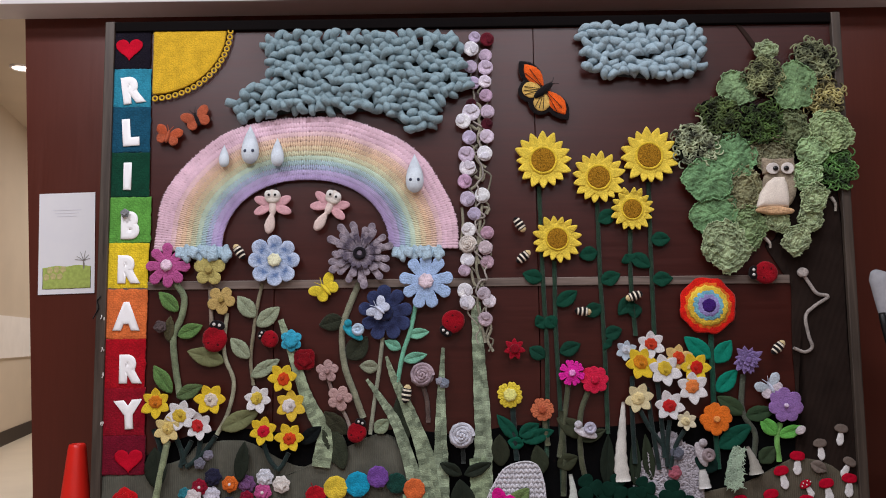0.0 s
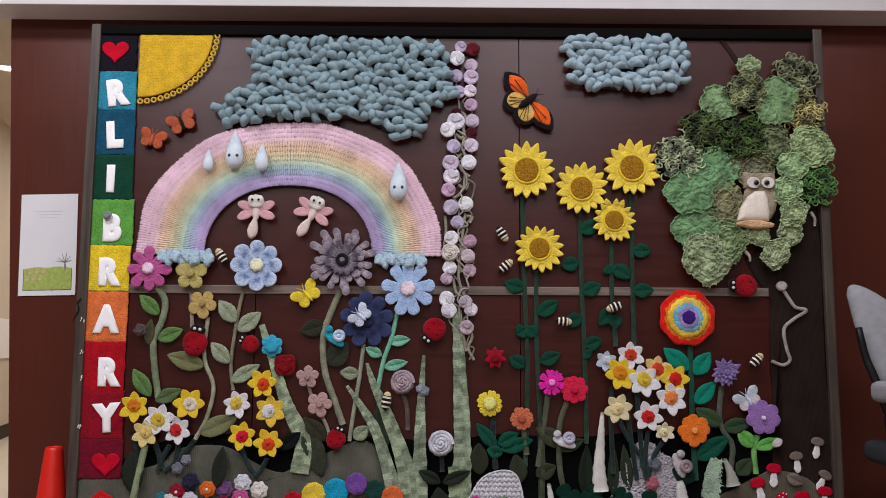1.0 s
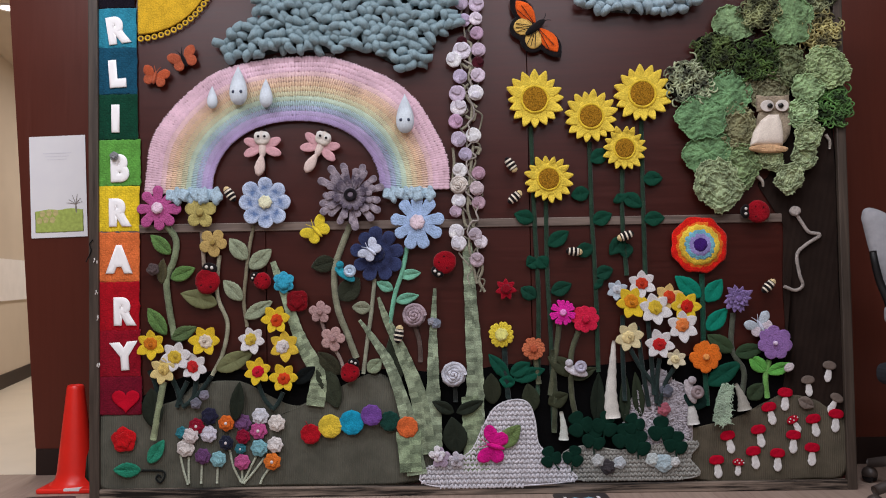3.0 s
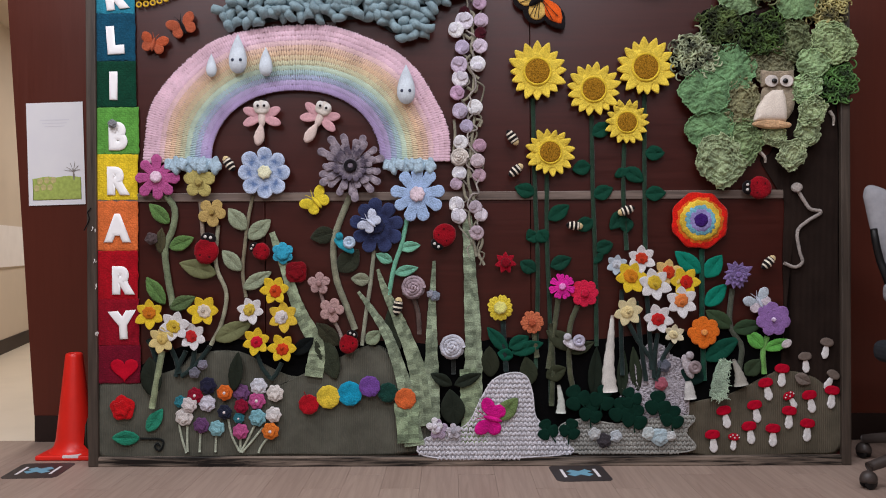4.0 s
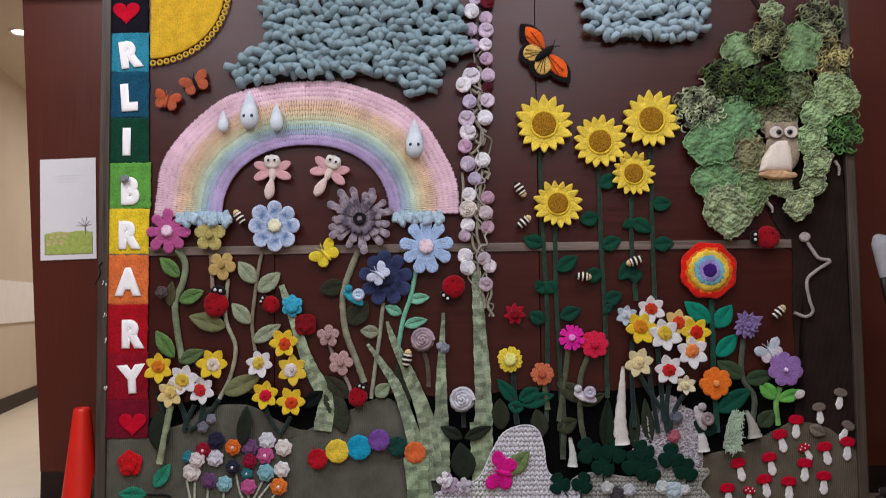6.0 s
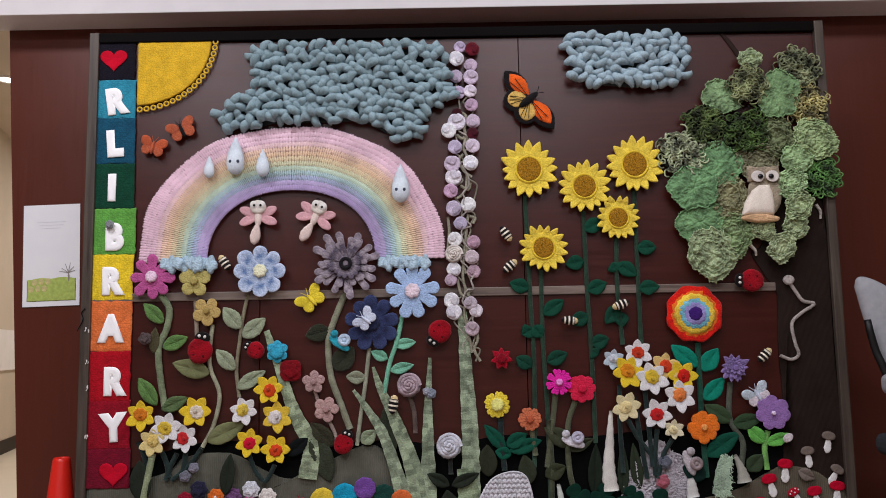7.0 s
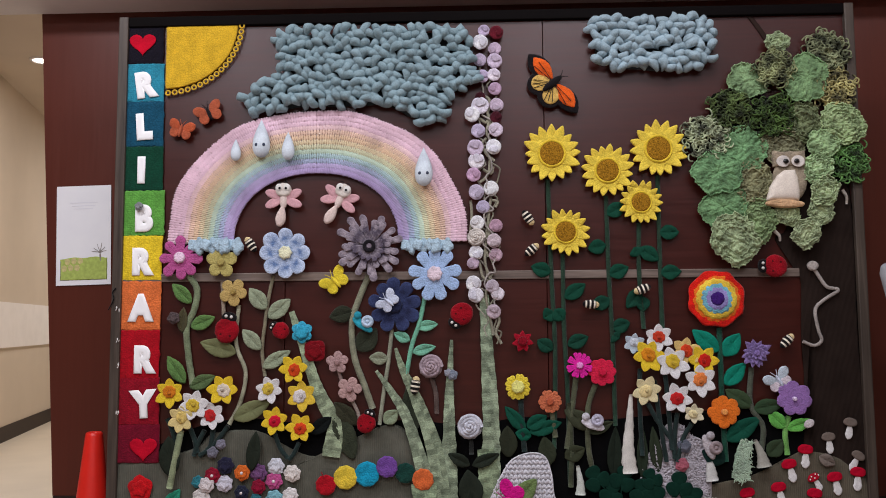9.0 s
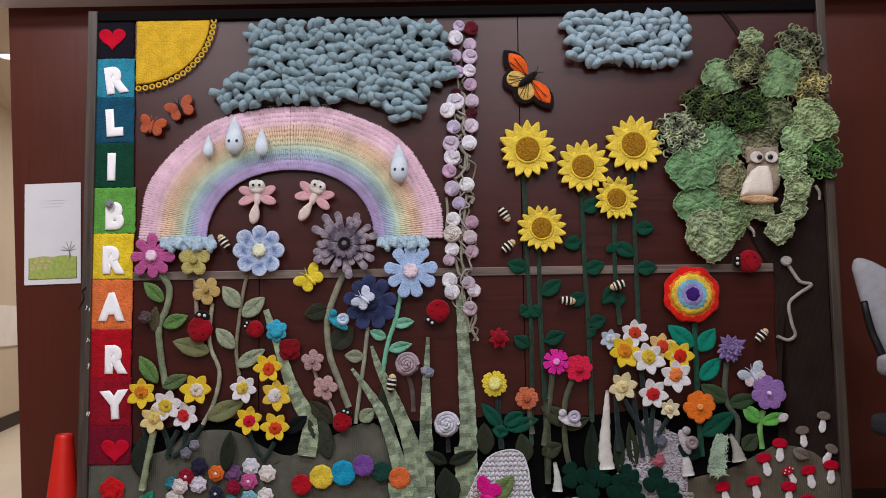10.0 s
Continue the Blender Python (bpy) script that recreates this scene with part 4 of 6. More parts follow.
for base, tip in (((0.418, 1.145), (0.333, 1.174)), ((0.654, 1.261), (0.574, 1.243)), ((0.663, 1.133), (0.748, 1.166)), ((0.659, 1.390), (0.744, 1.436)), ((0.796, 1.248), (0.876, 1.193)),
                  ((0.791, 1.212), (0.772, 1.250)), ((0.880, 1.311), (0.965, 1.314)), ((0.880, 1.141), (0.970, 1.145)), ((0.474, 1.036), (0.564, 1.096)), ((0.426, 0.979), (0.383, 0.951)), ((0.431, 0.989), (0.469, 0.941))):
    leaf(base, tip, 0.0667, (24, 70, 54), "dark green felt sunflower leaf", 0.010, flat=True)
for base, tip in (((0.668, 1.029), (0.580, 0.997)), ((0.795, 1.071), (0.734, 0.991)), ((0.800, 1.042), (0.804, 0.976)), ((0.672, 0.906), (0.748, 0.934)), ((0.421, 0.818), (0.354, 0.861)), ((0.482, 0.837), (0.572, 0.874)), ((0.672, 0.883), (0.700, 0.863))):
    leaf(base, tip, 0.0643, (26, 66, 52), "dark green felt sunflower leaf", 0.009, flat=True)

# tall flowers under the rainbow
flower((-1.172, 1.223), 0.0952, 8, (178, 84, 140), (226, 196, 214), "magenta pink crocheted flower with pale centre", centre=0.26, depth=0.03)
flower((-0.991, 1.202), 0.0690, 5, (178, 166, 100), (160, 146, 84), "mustard crocheted flower with five petals", width=0.0810, tip=0.6, centre=0.25, depth=0.034)
flower((-0.939, 1.074), 0.0619, 5, (182, 156, 96), (150, 128, 70), "drooping mustard crocheted flower", width=0.0714, tip=0.6, centre=0.2, turn=30)
flower((-0.715, 1.240), 0.1110, 8, (196, 210, 232), (226, 224, 190), "pale blue variegated crocheted flower", width=0.0760, tip=0.68, centre=0.26, mix=(98, 124, 168), depth=0.03, lift=0.008)
flower((-0.353, 1.265), 0.1381, 20, (166, 155, 164), (120, 110, 122), "grey mauve crocheted flower with many narrow petals", width=0.0357, tip=0.7, centre=0.10, layers=3, mix=(92, 84, 98), depth=0.028, lift=0.012, blunt=0.5)
flower((-0.249, 1.013), 0.1143, 9, (56, 66, 104), (38, 44, 74), "navy blue crocheted flower", width=0.0680, tip=0.66, centre=0.3, mix=(36, 40, 68), depth=0.016, lift=0.008)
flower((-0.075, 1.144), 0.1143, 9, (160, 186, 222), (222, 204, 214), "sky blue crocheted daisy with pink centre", width=0.0595, tip=0.8, centre=0.28, depth=0.036)
put_ring = thing("ring_button", -0.353, 1.263, "dark fuzzy ring on a grey flower", "button", "", 0.052)
put("loop", mesh_of("loop", *ring(0.0200, 0.0085, 18, 7), yarn(26, 22, 28)), put_ring)
flower((-0.490, 0.773), 0.0476, 5, (172, 142, 140), (150, 120, 118), "dusty pink small crocheted blossom", width=0.0524, tip=0.6, centre=0.25)
flower((-0.437, 0.660), 0.0548, 5, (178, 146, 142), (156, 124, 122), "dusty pink crocheted blossom with curled petals", width=0.0595, tip=0.6, centre=0.25, turn=20)
spiral_rose((-0.095, 0.753), 0.0500, (166, 148, 156), "mauve coiled crochet rose")
spiral_rose((0.067, 0.504), 0.0524, (198, 200, 210), "white coiled crochet rose", 0.034)

STEM1, STEM2 = (122, 134, 104), (156, 156, 132)
stem([(-1.140, 1.147), (-1.103, 1.087), (-1.112, 1.004), (-1.144, 0.921), (-1.134, 0.801), (-1.113, 0.682)], 0.0167, STEM1, "thick sage green flower stem")
stem([(-1.152, 0.491), (-1.170, 0.395), (-1.197, 0.250)], 0.0167, (140, 152, 118), "thick sage green stem end over the hill", depth=0.030)
stem([(-0.993, 1.122), (-0.987, 1.027), (-0.982, 0.931)], 0.0107, (150, 136, 120), "thin beige yarn stem")
stem([(-0.918, 1.019), (-0.930, 0.895), (-0.921, 0.824), (-0.885, 0.728), (-0.906, 0.609), (-0.953, 0.513)], 0.0107, STEM2, "wavy pale olive yarn stem", depth=0.010)
stem([(-0.771, 1.143), (-0.791, 1.049), (-0.805, 0.942), (-0.816, 0.823), (-0.803, 0.715)], 0.0095, (128, 122, 100), "thin twisted olive stem")
stem([(-0.360, 1.140), (-0.404, 1.034), (-0.431, 0.939), (-0.421, 0.796), (-0.379, 0.677), (-0.342, 0.576)], 0.0167, (136, 138, 116), "wavy grey green flower stem")
stem([(-0.260, 0.909), (-0.276, 0.771), (-0.294, 0.652), (-0.314, 0.509)], 0.0107, (146, 150, 130), "thin pale green flower stem")
stem([(-0.118, 1.050), (-0.143, 0.936), (-0.175, 0.842), (-0.198, 0.723)], 0.0119, (112, 176, 148), "mint green yarn flower stem", depth=0.014)
stem([(-0.488, 0.737), (-0.474, 0.689)], 0.0095, (150, 128, 122), "short dusty pink stem")
stem([(-0.432, 0.615), (-0.404, 0.557), (-0.396, 0.497)], 0.0095, (150, 136, 126), "short beige yarn stem")
stem([(-0.091, 0.703), (-0.075, 0.639), (-0.071, 0.555)], 0.0119, (92, 78, 72), "brown yarn rose stem")
stem([(0.071, 0.458), (0.073, 0.387)], 0.0119, (42, 46, 44), "dark green rose stem", depth=0.016)

OLIVE, SAGE = (118, 122, 86), (142, 152, 126)
MID = (90, 124, 68)
for base, tip, w, c in (((-1.123, 1.028), (-1.208, 1.112), 26, MID), ((-1.125, 0.925), (-1.019, 0.967), 27, MID), ((-1.144, 0.687), (-1.223, 0.802), 28, MID), ((-1.125, 0.670), (-1.014, 0.717), 26, (84, 104, 66)),
                        ((-0.926, 0.814), (-1.083, 0.861), 34, OLIVE), ((-0.935, 0.537), (-0.776, 0.608), 34, OLIVE), ((-0.799, 0.999), (-0.874, 1.090), 30, SAGE), ((-0.790, 0.961), (-0.694, 1.041), 30, SAGE),
                        ((-0.821, 0.828), (-0.901, 0.914), 28, SAGE), ((-0.812, 0.751), (-0.692, 0.822), 26, SAGE)):
    leaf(base, tip, S(w), c, "sage or olive padded crochet leaf", 0.014, flat=(c == OLIVE))
for base, tip, w, c in (((-0.426, 0.986), (-0.528, 0.963), 32, (44, 48, 36)), ((-0.406, 0.820), (-0.324, 0.914), 40, (46, 50, 38)), ((-0.276, 0.785), (-0.359, 0.791), 24, (134, 140, 118)), ((-0.295, 0.518), (-0.233, 0.570), 26, (134, 148, 120)),
                        ((-0.153, 0.918), (-0.063, 0.931), 20, (118, 180, 152)), ((-0.182, 0.861), (-0.253, 0.895), 20, (112, 172, 146)), ((-0.173, 0.813), (-0.073, 0.836), 20, (112, 172, 146)),
                        ((-0.410, 0.509), (-0.504, 0.606), 30, (50, 50, 36)), ((-0.421, 0.366), (-0.504, 0.582), 40, (52, 58, 44)), ((-0.172, 0.460), (-0.193, 0.675), 34, (40, 46, 34))):
    leaf(base, tip, S(w), c, "padded crochet leaf beside a flower stem", 0.011)
for base, tip, w in (((0.066, 0.343), (-0.024, 0.392), 22), ((0.075, 0.343), (0.190, 0.391), 22), ((0.079, 0.171), (0.056, 0.327), 44), ((-0.853, 0.321), (-0.831, 0.488), 26), ((-1.194, 0.299), (-1.205, 0.467), 40)):
    leaf(base, tip, S(w), (40, 46, 38), "very dark green felt leaf", 0.026, flat=True)


# knitted grass blades
def blade(points, w0, w1, rgb, label, depth=0.010):
    """A tapering strip knitted in blocks, each block a little puffed and dyed apart."""
    line = smooth_line([(a, 0, b) for a, b in points], 6)
    x, z = points[0]
    t = thing("grass_blade", x, z, label, "grass blade", "knitted grass blades", depth)
    mats = [yarn(*[min(255, int(v * k)) for v in rgb], stitch=3.5, var=0.36) for k in (0.88, 1.0, 1.1)]
    n = max(6, int(sum(math.dist(a, b) for a, b in zip(line, line[1:])) / 0.017))
    rnd = random.Random(int(x * 1000))
    vs, fs, wh = [], [], []
    for i in range(n):
        f0, f1 = i / n, (i + 1) / n
        p = []
        for f in (f0, f1):
            u = f * (len(line) - 1)
            k = min(int(u), len(line) - 2)
            c = line[k] * (1 - u + k) + line[k + 1] * (u - k)
            d = line[k + 1] - line[k]
            d = d / np.linalg.norm(d)
            p.append((c - np.array((x, 0, z)), np.array((d[2], 0, -d[0])), (w0 + (w1 - w0) * f) / 2 * (1 + 0.16 * noise.noise((f * n * 0.8, x * 50, 0.5)))))
        halves = 2 if p[0][2] > 0.012 else 1
        for hh in range(halves):
            a0, a1 = (-1, 1) if halves == 1 else ((-1, 0.02), (0.02, 1))[hh]
            if halves == 2:
                a0, a1 = a0 + (0.3 if i % 2 and hh else 0) * 1, a1 + (0.3 if i % 2 and not hh else 0)
            o = len(vs)
            hgt = rnd.uniform(0.0075, 0.0085)
            corners = [p[0][0] + p[0][1] * p[0][2] * a0, p[0][0] + p[0][1] * p[0][2] * a1, p[1][0] + p[1][1] * p[1][2] * a1, p[1][0] + p[1][1] * p[1][2] * a0]
            mid = sum(corners) / 4
            for s, y in ((1.0, 0.0), (1.02, -hgt * 0.9), (0.93, -hgt)):
                for c in corners:
                    e = mid + (c - mid) * s
                    vs.append((e[0], y, e[2]))
            for lv in (0, 4):
                for k in range(4):
                    fs.append((o + lv + k, o + lv + (k + 1) % 4, o + lv + 4 + (k + 1) % 4, o + lv + 4 + k))
            fs.append((o + 8, o + 9, o + 10, o + 11))
            wh += [rnd.randrange(3)] * 9
    put("knit_strip", mesh_of("knit_strip", vs, fs, mats, wh, smooth=False), t)
    return t


GREENS = (136, 150, 126)
blade([(0.151, 0.218), (0.157, 0.506), (0.145, 0.792), (0.133, 1.053)], 0.0857, 0.0381, GREENS, "tall knitted green stalk of the hollyhock")
blade([(-0.092, 0.087), (-0.121, 0.292), (-0.195, 0.532), (-0.265, 0.652), (-0.326, 0.736)], 0.0786, 0.0119, GREENS, "long tapering knitted grass blade", 0.016)
blade([(-0.050, 0.171), (-0.082, 0.412), (-0.151, 0.603), (-0.216, 0.747), (-0.244, 0.830)], 0.0857, 0.0119, (134, 148, 122), "long bent knitted grass blade", 0.013)
blade([(-0.026, 0.195), (-0.020, 0.411), (-0.017, 0.650), (-0.006, 0.864)], 0.0857, 0.0119, GREENS, "upright pointed knitted grass blade", 0.012)
blade([(-0.517, 0.378), (-0.505, 0.510), (-0.575, 0.654), (-0.632, 0.821), (-0.690, 0.988)], 0.0810, 0.0238, (140, 154, 126), "leaning knitted grass blade with a flower bud", 0.010)
blade([(0.159, 0.098), (0.146, 0.290), (0.133, 0.410)], 0.1048, 0.0714, (134, 150, 120), "broad foot of the knitted stalk", 0.014)
blade([(-0.118, 0.100), (-0.126, 0.268)], 0.0857, 0.1048, (134, 152, 122), "cut knitted blade over the felt hill", 0.020)
leaf((-0.601, 0.475), (-0.514, 0.544), 0.0619, (20, 24, 24), "black felt leaf beside a bud", 0.016, flat=True)

# hollyhock blossoms up the middle
for k, (q, r, rgb) in enumerate([
        ((0.145, 2.204), 11, (186, 170, 196)), ((0.199, 2.193), 13, (96, 22, 36)), ((0.129, 2.151), 14, (222, 220, 230)), ((0.191, 2.122), 12, (192, 172, 192)), ((0.126, 2.072), 12, (176, 162, 182)),
        ((0.190, 2.066), 14, (200, 184, 204)), ((0.137, 2.001), 12, (196, 180, 208)), ((0.186, 2.005), 12, (226, 214, 230)), ((0.190, 1.942), 12, (184, 156, 180)), ((0.126, 1.908), 10, (62, 20, 30)),
        ((0.125, 1.870), 16, (216, 210, 222)), ((0.090, 1.831), 14, (232, 230, 238)), ((0.196, 1.872), 13, (196, 178, 196)), ((0.193, 1.817), 11, (70, 20, 32)), ((0.192, 1.762), 13, (212, 198, 214))]):
    pompom(q, S(r), rgb, "small round crocheted hollyhock blossom", None, 0.022 + 0.004 * (k % 3), 6, "hollyhock blossoms")
for k, (q, r, rgb) in enumerate([
        ((0.116, 1.760), 13, (188, 176, 200)), ((0.103, 1.686), 15, (198, 182, 202)), ((0.181, 1.688), 14, (232, 230, 240)), ((0.107, 1.629), 15, (224, 218, 230)), ((0.094, 1.568), 13, (196, 160, 188)),
        ((0.105, 1.492), 14, (190, 178, 198)), ((0.168, 1.508), 14, (230, 230, 232)), ((0.133, 1.428), 12, (180, 170, 194)), ((0.108, 1.360), 13, (228, 226, 230)), ((0.187, 1.347), 12, (180, 146, 164)),
        ((0.101, 1.232), 13, (224, 222, 232)), ((0.178, 1.282), 13, (196, 180, 186)), ((0.185, 1.222), 12, (186, 158, 172)), ((0.088, 1.187), 11, (190, 168, 186))]):
    pompom(q, S(r), rgb, "small round crocheted hollyhock blossom", None, 0.022 + 0.004 * (k % 3), 6, "hollyhock blossoms")
for k, (q, r, rgb) in enumerate([((0.089, 1.101), 14, (226, 224, 232)), ((0.098, 1.053), 14, (220, 218, 228)), ((0.168, 1.088), 12, (184, 172, 182)), ((0.191, 1.057), 12, (222, 214, 224)), ((0.173, 0.981), 13, (184, 166, 176))]):
    pompom(q, S(r), rgb, "small round crocheted hollyhock blossom", None, 0.024 + 0.004 * (k % 3), 5, "hollyhock blossoms")
spiral_rose((0.102, 1.297), 0.0381, (206, 198, 190), "cream coiled crochet rosette on the hollyhock", 0.03, "crochet_rosette")
for pts in ([(0.124, 1.815), (0.148, 1.797), (0.163, 1.807), (0.153, 1.752), (0.171, 1.715)], [(0.165, 1.633), (0.159, 1.579), (0.140, 1.550), (0.120, 1.536)], [(0.167, 1.469), (0.156, 1.384), (0.145, 1.287), (0.139, 1.191), (0.161, 1.119)], [(0.080, 1.458), (0.084, 1.385), (0.073, 1.288)],
            [(0.115, 1.191), (0.128, 1.131), (0.151, 1.107), (0.141, 1.048), (0.154, 0.977), (0.171, 0.882)], [(0.183, 1.000), (0.196, 0.941), (0.181, 0.894), (0.204, 0.846)],
            [(0.141, 1.915), (0.165, 1.897), (0.154, 1.852), (0.173, 1.797)], [(0.152, 1.728), (0.132, 1.703), (0.151, 1.658), (0.185, 1.628)], [(0.172, 1.457), (0.196, 1.451), (0.186, 1.427)], [(0.141, 1.360), (0.160, 1.316), (0.140, 1.263), (0.153, 1.215)], [(0.135, 1.592), (0.169, 1.574), (0.179, 1.604)]):
    stem(pts, 0.0076, (142, 138, 120), "thin twisted vine cord", "vine", "vine", 0.020)

# thin cords winding between the blossoms
for k, (top_q, foot_q) in enumerate((((0.128, 2.079), (0.124, 0.883)), ((0.181, 1.978), (0.185, 0.847)), ((0.154, 1.827), (0.159, 0.977)))):
    rnd = random.Random(70 + k)
    pts = []
    for i in range(34):
        f = i / 33
        pts.append((top_q[0] + (foot_q[0] - top_q[0]) * f + rnd.uniform(-0.026, 0.026), top_q[1] + (foot_q[1] - top_q[1]) * f + rnd.uniform(-0.012, 0.012)))
    stem(pts, 0.0045, ((150, 144, 132), (126, 122, 106), (164, 156, 150))[k], "thin loose vine yarn between the blossoms", "vine", "vine", 0.016 + 0.006 * k)

# daffodils
Y, W, CR = (240, 204, 52), (232, 231, 232), (226, 206, 140)
for k, (q, r, rgb, c) in enumerate((((-1.204, 0.647), 27, Y, (206, 120, 30)), ((-1.097, 0.598), 28, W, (208, 178, 60)), ((-0.976, 0.662), 28, Y, (220, 208, 190)), ((-1.021, 0.552), 25, W, (192, 40, 42)), ((-1.153, 0.539), 24, CR, (216, 190, 110)),
                                    ((-0.676, 0.746), 26, Y, (204, 70, 24)), ((-0.778, 0.660), 25, W, (206, 180, 70)), ((-0.640, 0.633), 28, (230, 196, 66), (214, 208, 206)), ((-0.754, 0.531), 25, Y, (200, 20, 50)), ((-0.646, 0.502), 26, Y, (206, 66, 28)))):
    daffodil(q, S(r), rgb, c, "crocheted daffodil with six petals and small trumpet", 17 * k, 0.028 + 0.004 * (k % 3))
for k, (q, r, rgb, c) in enumerate((((0.859, 0.869), 25, W, (196, 60, 34)), ((0.816, 0.791), 29, Y, (212, 134, 30)), ((0.913, 0.762), 29, W, (212, 182, 56)), ((0.970, 0.809), 26, (232, 202, 130), (204, 64, 30)), ((1.040, 0.771), 27, Y, (196, 34, 24)),
                                    ((1.024, 0.688), 28, W, (222, 128, 66)), ((0.804, 0.649), 26, (226, 214, 168), (224, 206, 150)), ((0.929, 0.617), 27, W, (190, 34, 36)), ((0.993, 0.555), 18, (226, 218, 186), (222, 208, 160)))):
    daffodil(q, S(r), rgb, c, "crocheted daffodil with six petals and small trumpet", 23 * k, 0.030 + 0.004 * (k % 3))
daffodil((0.757, 0.844), 0.0452, (190, 204, 216), (200, 206, 214), "pale blue crocheted daffodil seen from its side", 10, 0.024)
DK = (34, 48, 46)
for pts in ([(-1.218, 0.539), (-1.195, 0.491), (-1.177, 0.419)], [(-1.127, 0.514), (-1.100, 0.454), (-1.086, 0.394)], [(-1.056, 0.490), (-1.086, 0.430), (-1.101, 0.382)], [(-1.020, 0.494), (-1.033, 0.418), (-1.077, 0.382)], [(-0.955, 0.508), (-1.004, 0.442), (-1.045, 0.406)]):
    stem(pts, 0.0131, DK, "short dark green daffodil stem", depth=0.014)
for pts in ([(-0.757, 0.483), (-0.731, 0.416), (-0.698, 0.372)], [(-0.650, 0.439), (-0.674, 0.391), (-0.694, 0.368)], [(0.808, 0.596), (0.846, 0.525), (0.898, 0.453)], [(0.875, 0.810), (0.889, 0.643), (0.903, 0.405)], [(0.929, 0.557), (0.917, 0.477), (0.912, 0.369)],
            [(0.988, 0.514), (0.950, 0.452), (0.922, 0.357)], [(0.780, 0.739), (0.775, 0.597), (0.780, 0.382)], [(0.839, 0.691), (0.856, 0.525), (0.879, 0.357)]):
    stem(pts, 0.0120, DK, "dark green daffodil stem", depth=0.024)

# flowers of the right half
flower((0.270, 0.667), 0.0548, 14, (226, 204, 66), (234, 222, 130), "bright yellow crocheted daisy", width=0.0262, tip=0.7, centre=0.5)
flower((0.403, 0.606), 0.0476, 11, (196, 110, 76), (170, 84, 56), "terracotta orange crocheted zinnia flower", width=0.0286, tip=0.6, centre=0.35)
flower((0.529, 0.755), 0.0548, 15, (222, 40, 160), (236, 140, 204), "vivid magenta crocheted daisy", width=0.0202, tip=0.6, centre=0.26, depth=0.03)
flower((0.624, 0.726), 0.0595, 8, (208, 34, 70), (190, 24, 60), "raspberry red crocheted flower", width=0.0476, tip=0.6, centre=0.28)
flower((1.119, 0.561), 0.0667, 8, (226, 116, 36), (230, 150, 80), "orange crocheted flower with eight round petals", width=0.0548, tip=0.6, centre=0.2, depth=0.03)
flower((1.260, 0.802), 0.0619, 15, (136, 116, 168), (120, 100, 152), "lavender crocheted pompom flower", width=0.0286, tip=0.8, centre=0.2, layers=3, lift=0.010, blunt=0.7)
flower((1.407, 0.614), 0.0738, 7, (146, 110, 172), (214, 196, 226), "purple crocheted flower with white centre", width=0.0667, tip=0.55, centre=0.12, depth=0.03)
ROWS_RF = ((50, (212, 30, 20)), (42, (222, 110, 34)), (36, (228, 190, 66)), (29, (116, 178, 196)), (22, (150, 140, 198)), (14, (58, 26, 104)))
rf = thing("rainbow_flower", 1.106, 1.028, "round crocheted flower in rings of rainbow colours", "flower", "", 0.024)
for k, (r, rgb) in enumerate(ROWS_RF):
    put("ring_of_stitches", mesh_of("ring_of_stitches", *puffed(oval(S(r), S(r), 48, 0.035, (8, 16, 16, 14, 10, 6)[k], k), 0.008 + 0.0035 * k), yarn(*rgb, stitch=4.0, var=0.2)), rf, label="crocheted ring in one colour")
BR = (84, 88, 68)
for pts, rgb in (([(0.282, 0.610), (0.286, 0.505), (0.295, 0.397)], DK), ([(0.515, 0.706), (0.500, 0.599), (0.471, 0.408)], BR), ([(0.595, 0.674), (0.562, 0.574), (0.561, 0.407), (0.584, 0.288)], BR), ([(0.412, 0.561), (0.424, 0.456)], BR), ([(0.484, 0.599), (0.490, 0.408), (0.484, 0.252)], (70, 76, 58)),
                 ([(1.118, 0.907), (1.118, 0.737), (1.118, 0.594), (1.126, 0.356)], (30, 74, 58)), ([(1.244, 0.741), (1.234, 0.593), (1.282, 0.498), (1.273, 0.403)], (78, 84, 72)), ([(1.390, 0.540), (1.372, 0.473), (1.377, 0.383)], (112, 168, 88))):
    stem(pts, 0.0143, rgb, "green crocheted flower stem", depth=0.010)
TEAL, FOREST, LIME = (22, 128, 106), (24, 78, 62), (98, 172, 78)
for base, tip, w, c in (((1.111, 0.808), (1.003, 0.899), 32, TEAL), ((1.130, 0.789), (1.201, 0.883), 32, TEAL), ((1.130, 0.670), (1.220, 0.760), 30, TEAL), ((1.126, 0.442), (1.272, 0.536), 34, FOREST), ((1.372, 0.492), (1.301, 0.564), 26, LIME), ((1.376, 0.488), (1.485, 0.525), 22, LIME),
                        ((1.239, 0.579), (1.130, 0.651), 30, (60, 78, 54)), ((1.244, 0.570), (1.367, 0.592), 28, (52, 72, 50)), ((1.121, 0.356), (1.026, 0.404), 34, (26, 50, 46)), ((1.296, 0.379), (1.360, 0.445), 30, (56, 70, 50))):
    leaf(base, tip, S(w), c, "green felt leaf on a flower stem", 0.014, flat=(c != LIME))
